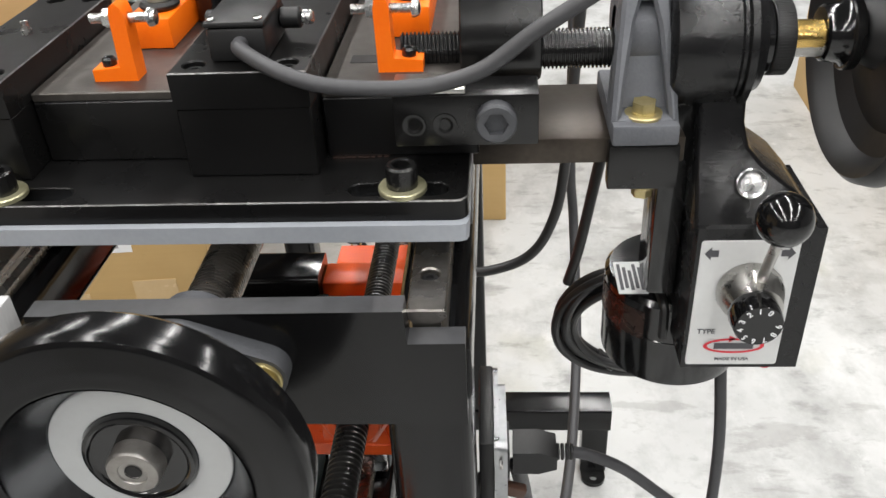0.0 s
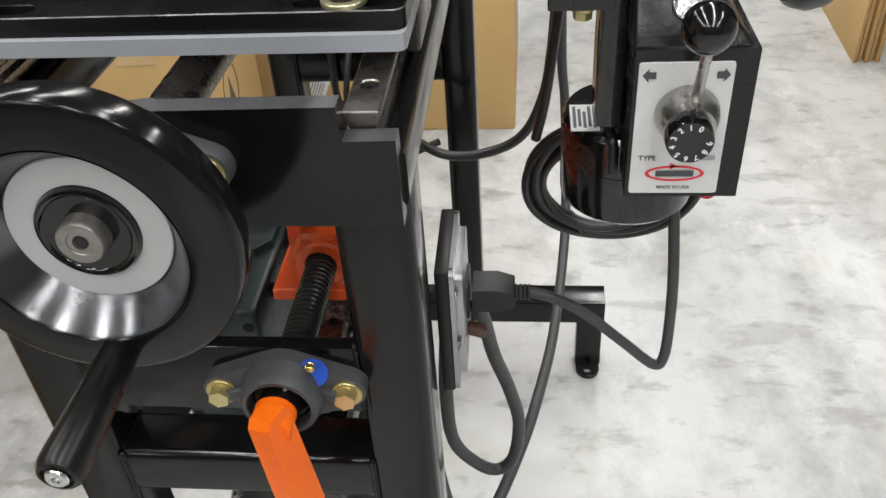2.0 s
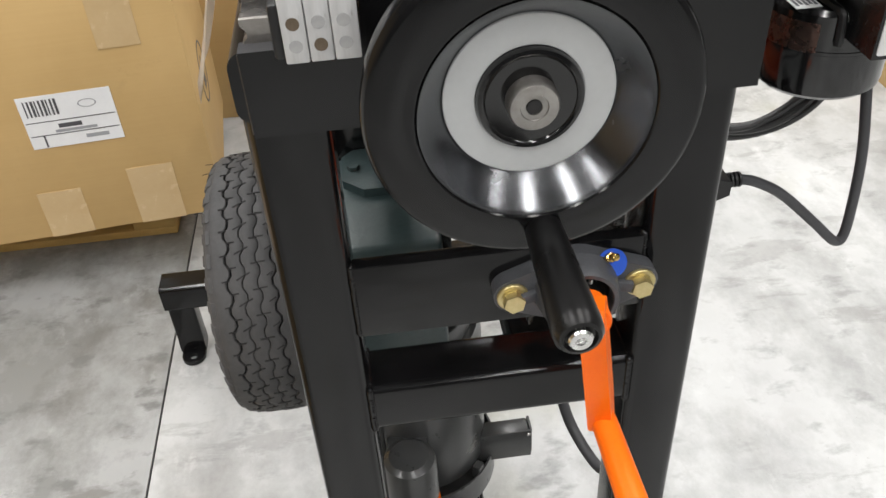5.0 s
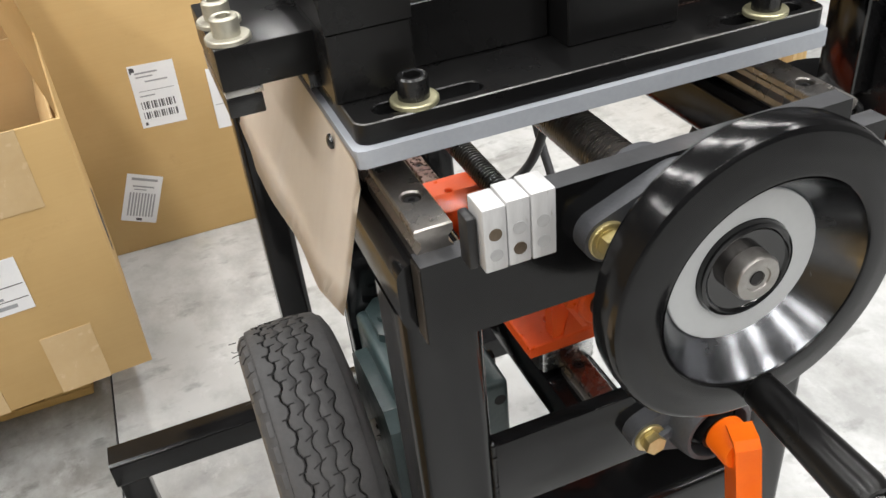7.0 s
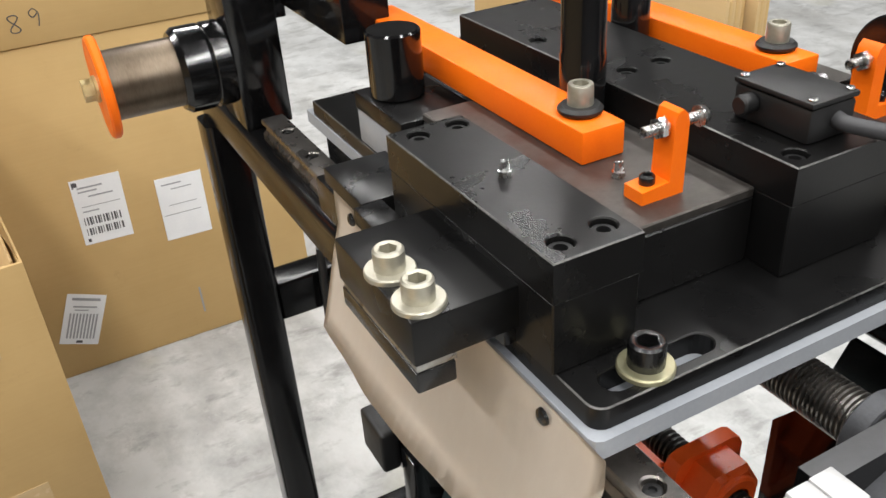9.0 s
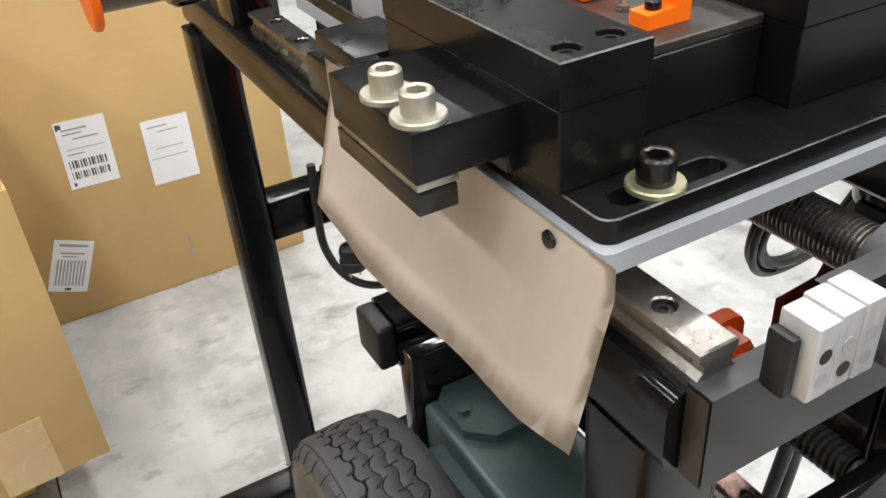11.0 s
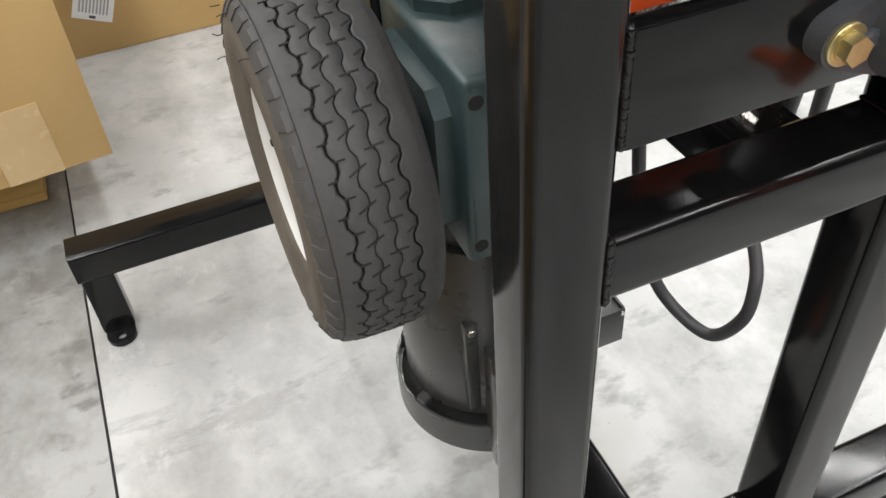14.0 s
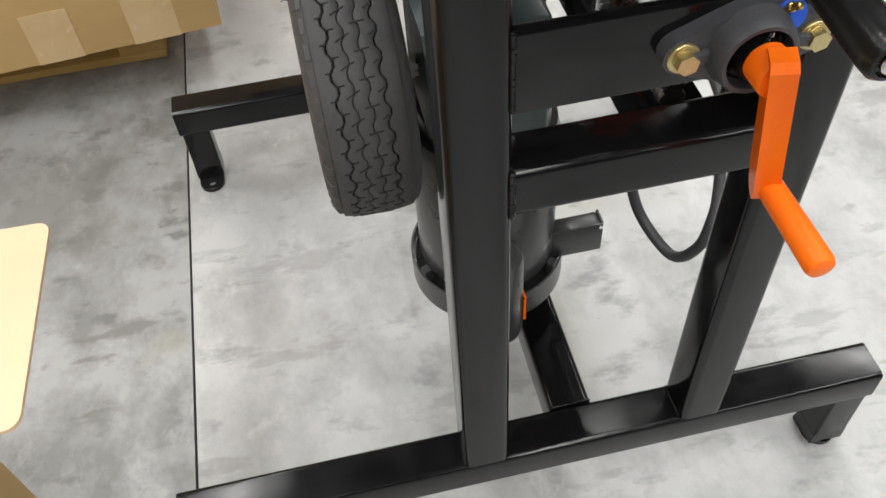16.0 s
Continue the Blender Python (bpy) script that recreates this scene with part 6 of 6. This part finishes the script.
BW, BD, BH, TH = 0.62, 0.46, 0.500, 0.006
part("front_wall", at_box(box(-BW, 0, 0, TH, 0, BH, 0.002)), CARD, oc)
part("back_wall", at_box(box(-BW, 0, BD - TH, BD, 0, BH, 0.002)), CARDIN, oc)
part("side_wall", at_box(box(-TH, 0, TH, BD - TH, 0, BH, 0.002)), CARD, oc)
part("side_wall", at_box(box(-BW, -BW + TH, TH, BD - TH, 0, BH, 0.002)), CARD, oc)
part("bottom", at_box(box(-BW + TH, -TH, TH, BD - TH, 0.0, TH)), CARDIN, oc)


def flap(length, height, lean, dip=0.12, thick=0.005):
    """A standing flap along its x, with a rounded near end, leaning towards -y as it rises."""
    bm = bmesh.new()
    rows = []
    for k in range(15):
        x = length * k / 14
        h = height * math.sin(math.pi / 2 * min(1, (x + 0.004) / dip))
        rows.append([bm.verts.new((x, -lean * (v / 4) ** 1.4 * h / height, h * v / 4)) for v in range(5)])
    for a, b in zip(rows, rows[1:]):
        for j in range(4):
            bm.faces.new((a[j], b[j], b[j + 1], a[j + 1]))
    bmesh.ops.solidify(bm, geom=bm.faces[:], thickness=thick)
    return bm


part("flap", at_box(flap(BD - 0.01, 0.15, -0.035), Matrix.Translation((-0.003, 0.005, BH - 0.002)) @ Matrix.Rotation(math.pi / 2, 4, "Z")), CARD, oc, "side flap standing up with a rounded corner")
part("flap", at_box(flap(BW - 0.02, 0.20, -0.09, 0.02), Matrix.Translation((-BW + 0.01, BD - 0.004, BH - 0.002))), CARDIN, oc, "raised back flap")
part("inner_flap", at_box(box(-BW + 0.02, -0.02, 0.0, 0.005, -0.15, 0.0, 0.002), Matrix.Translation((0, 0.008, BH - 0.004)) @ Matrix.Rotation(0.30, 4, "X")), CARDIN, oc, "front flap folded down inside")
part("inner_flap", at_box(box(-0.005, 0.0, 0.02, BD - 0.02, -0.13, 0.0, 0.002), Matrix.Translation((-0.010, 0, BH - 0.004)) @ Matrix.Rotation(0.22, 4, "Y")), CARDIN, oc, "side flap folded down inside")
part("tape_strip", at_box(box(-0.140, -0.068, -0.0012, 0.0, 0.365, BH + 0.001)), TAPE, oc, "clear brown packing tape", smooth=False)
part("tape_strip", at_box(box(-0.160, -0.075, -0.0012, 0.0, 0.0, 0.125)), TAPE, oc, "clear brown packing tape", smooth=False)
part("tape_strip", at_box(box(-0.33, -0.25, -0.0012, 0.0, 0.0, 0.10)), TAPE, oc, "clear brown packing tape", smooth=False)
face_label(oc, O @ Vector((-0.302, -0.0010, 0.193)), 0.160, 0.103, Matrix.Rotation(YAW, 4, "Z") @ upright(0.0), [(0.06 + 0.04 * k, 0.075 + 0.04 * k + 0.006 * (k % 3), 0.62, 0.92, INK) for k in range(9)] + [(0.02, 0.98, 0.50, 0.515, INK), (0.02, 0.98, 0.24, 0.255, INK), (0.35, 0.6, 0.36, 0.44, INK), (0.30, 0.75, 0.28, 0.33, INKG), (0.60, 0.85, 0.10, 0.17, INKG), (0.15, 0.17, 0.02, 0.24, INK)], oval=True)
ringm = lathe([(0.058, 0), (0.062, 0), (0.062, 0.0008), (0.058, 0.0008), (0.058, 0)], (0, 0, 0), "z", 48, close=False)
part("printed_ring", at_box(ringm, Matrix.Translation((0.0002, 0.20, 0.206)) @ AX["x"]), INK, oc, "black printed ring", smooth=False)
tri_ = extrude([(-0.02, -0.03), (0.02, -0.03), (0.0, 0.035)], 0.0008, (0, 0, 0))
part("printed_mark", at_box(tri_, Matrix.Translation((0.0002, 0.20, 0.206)) @ AX["x"] @ Matrix.Rotation(1.6, 4, "Z")), INK, oc, "black printed mark inside the ring", smooth=False)
for k, (fx, fy, sx, sy, fz, tilt) in enumerate(((-0.22, 0.14, 0.20, 0.16, 0.45, 0.12), (-0.42, 0.25, 0.24, 0.2, 0.43, -0.08))):
    inner = thing("inner_carton", "small taped cardboard carton packed inside the open one", "cardboard box", tuple(O @ Vector((fx, fy, fz - 0.1))), "inner cartons")
    part("carton", at_box(box(fx - sx / 2, fx + sx / 2, fy - sy / 2 + 0.02, fy + sy / 2, 0.008, fz + 0.05, 0.004, turn=Matrix.Rotation(tilt, 4, "Z"))), CARD, inner)
    part("tape_strip", at_box(box(fx - 0.03, fx + 0.03, fy - sy / 2 + 0.018, fy + sy / 2 + 0.001, fz + 0.0505, fz + 0.0515, turn=Matrix.Rotation(tilt, 4, "Z"))), TAPE, inner, smooth=False)

# carton with a pale flap, close to the frame's left foot
lc = thing("low_carton", "low cardboard carton with a pale open flap", "cardboard box", (-0.7, 0.2, 0))
part("body", box(-1.05, -0.52, -0.42, 0.13, 0.0, 0.495, 0.004), CARD, lc)
bm = extrude(rounded(0.28, 0.216, 0.012, 4), 0.0045, (-0.628, -0.036, 0.4975), Matrix.Rotation(-0.028, 4, "Z"), 0.0008, 1)
part("flap", bm, CARDPALE, lc, "pale inner side of the open flap")

# two stacks of flattened cartons standing on edge at the right of the hall
def folded_carton(x, y, length, height, thick, lean, yaw, mats):
    """A carton folded flat: two panels held apart by its creases, with the flaps' slit along the top."""
    fc = thing("flat_carton", "flattened brown carton standing on edge against others", "cardboard sheet", (x, y, 0), "flattened cartons")
    m = Matrix.Translation((x, y, 0)) @ Matrix.Rotation(yaw, 4, "Z") @ Matrix.Rotation(lean, 4, "Y")
    for name, x0, x1, dy, dz, mat in (("outer_panel", 0, 0.40, 0, 0, mats[0]), ("inner_panel", 0.60, 1.0, 0.006, -0.012, mats[1])):
        bm = box(x0 * thick, x1 * thick, dy, length + dy, 0.0, height * 0.72 + dz, 0.0015)
        bmesh.ops.transform(bm, matrix=m, verts=bm.verts)
        part(name, bm, mat, fc)
        bm = box(x0 * thick, x1 * thick, dy + 0.004, length + dy - 0.004, height * 0.72 + dz + 0.001, height + dz, 0.0015)
        bmesh.ops.transform(bm, matrix=m, verts=bm.verts)
        part("flap", bm, mat, fc)


for k in range(5):
    folded_carton(1.314 + 0.0165 * k, 1.98 + 0.010 * (k % 2), 0.50, 0.75, 0.012, 0.006, -0.05, (CARDIN, CARD) if k % 2 else (CARD, CARDIN))
for k in range(5):
    folded_carton(1.405 + 0.036 * k, 1.35 + 0.014 * (k % 3), 0.60, 0.62, 0.028, 0.008, -0.03 + 0.006 * k, (CARDIN, CARD))
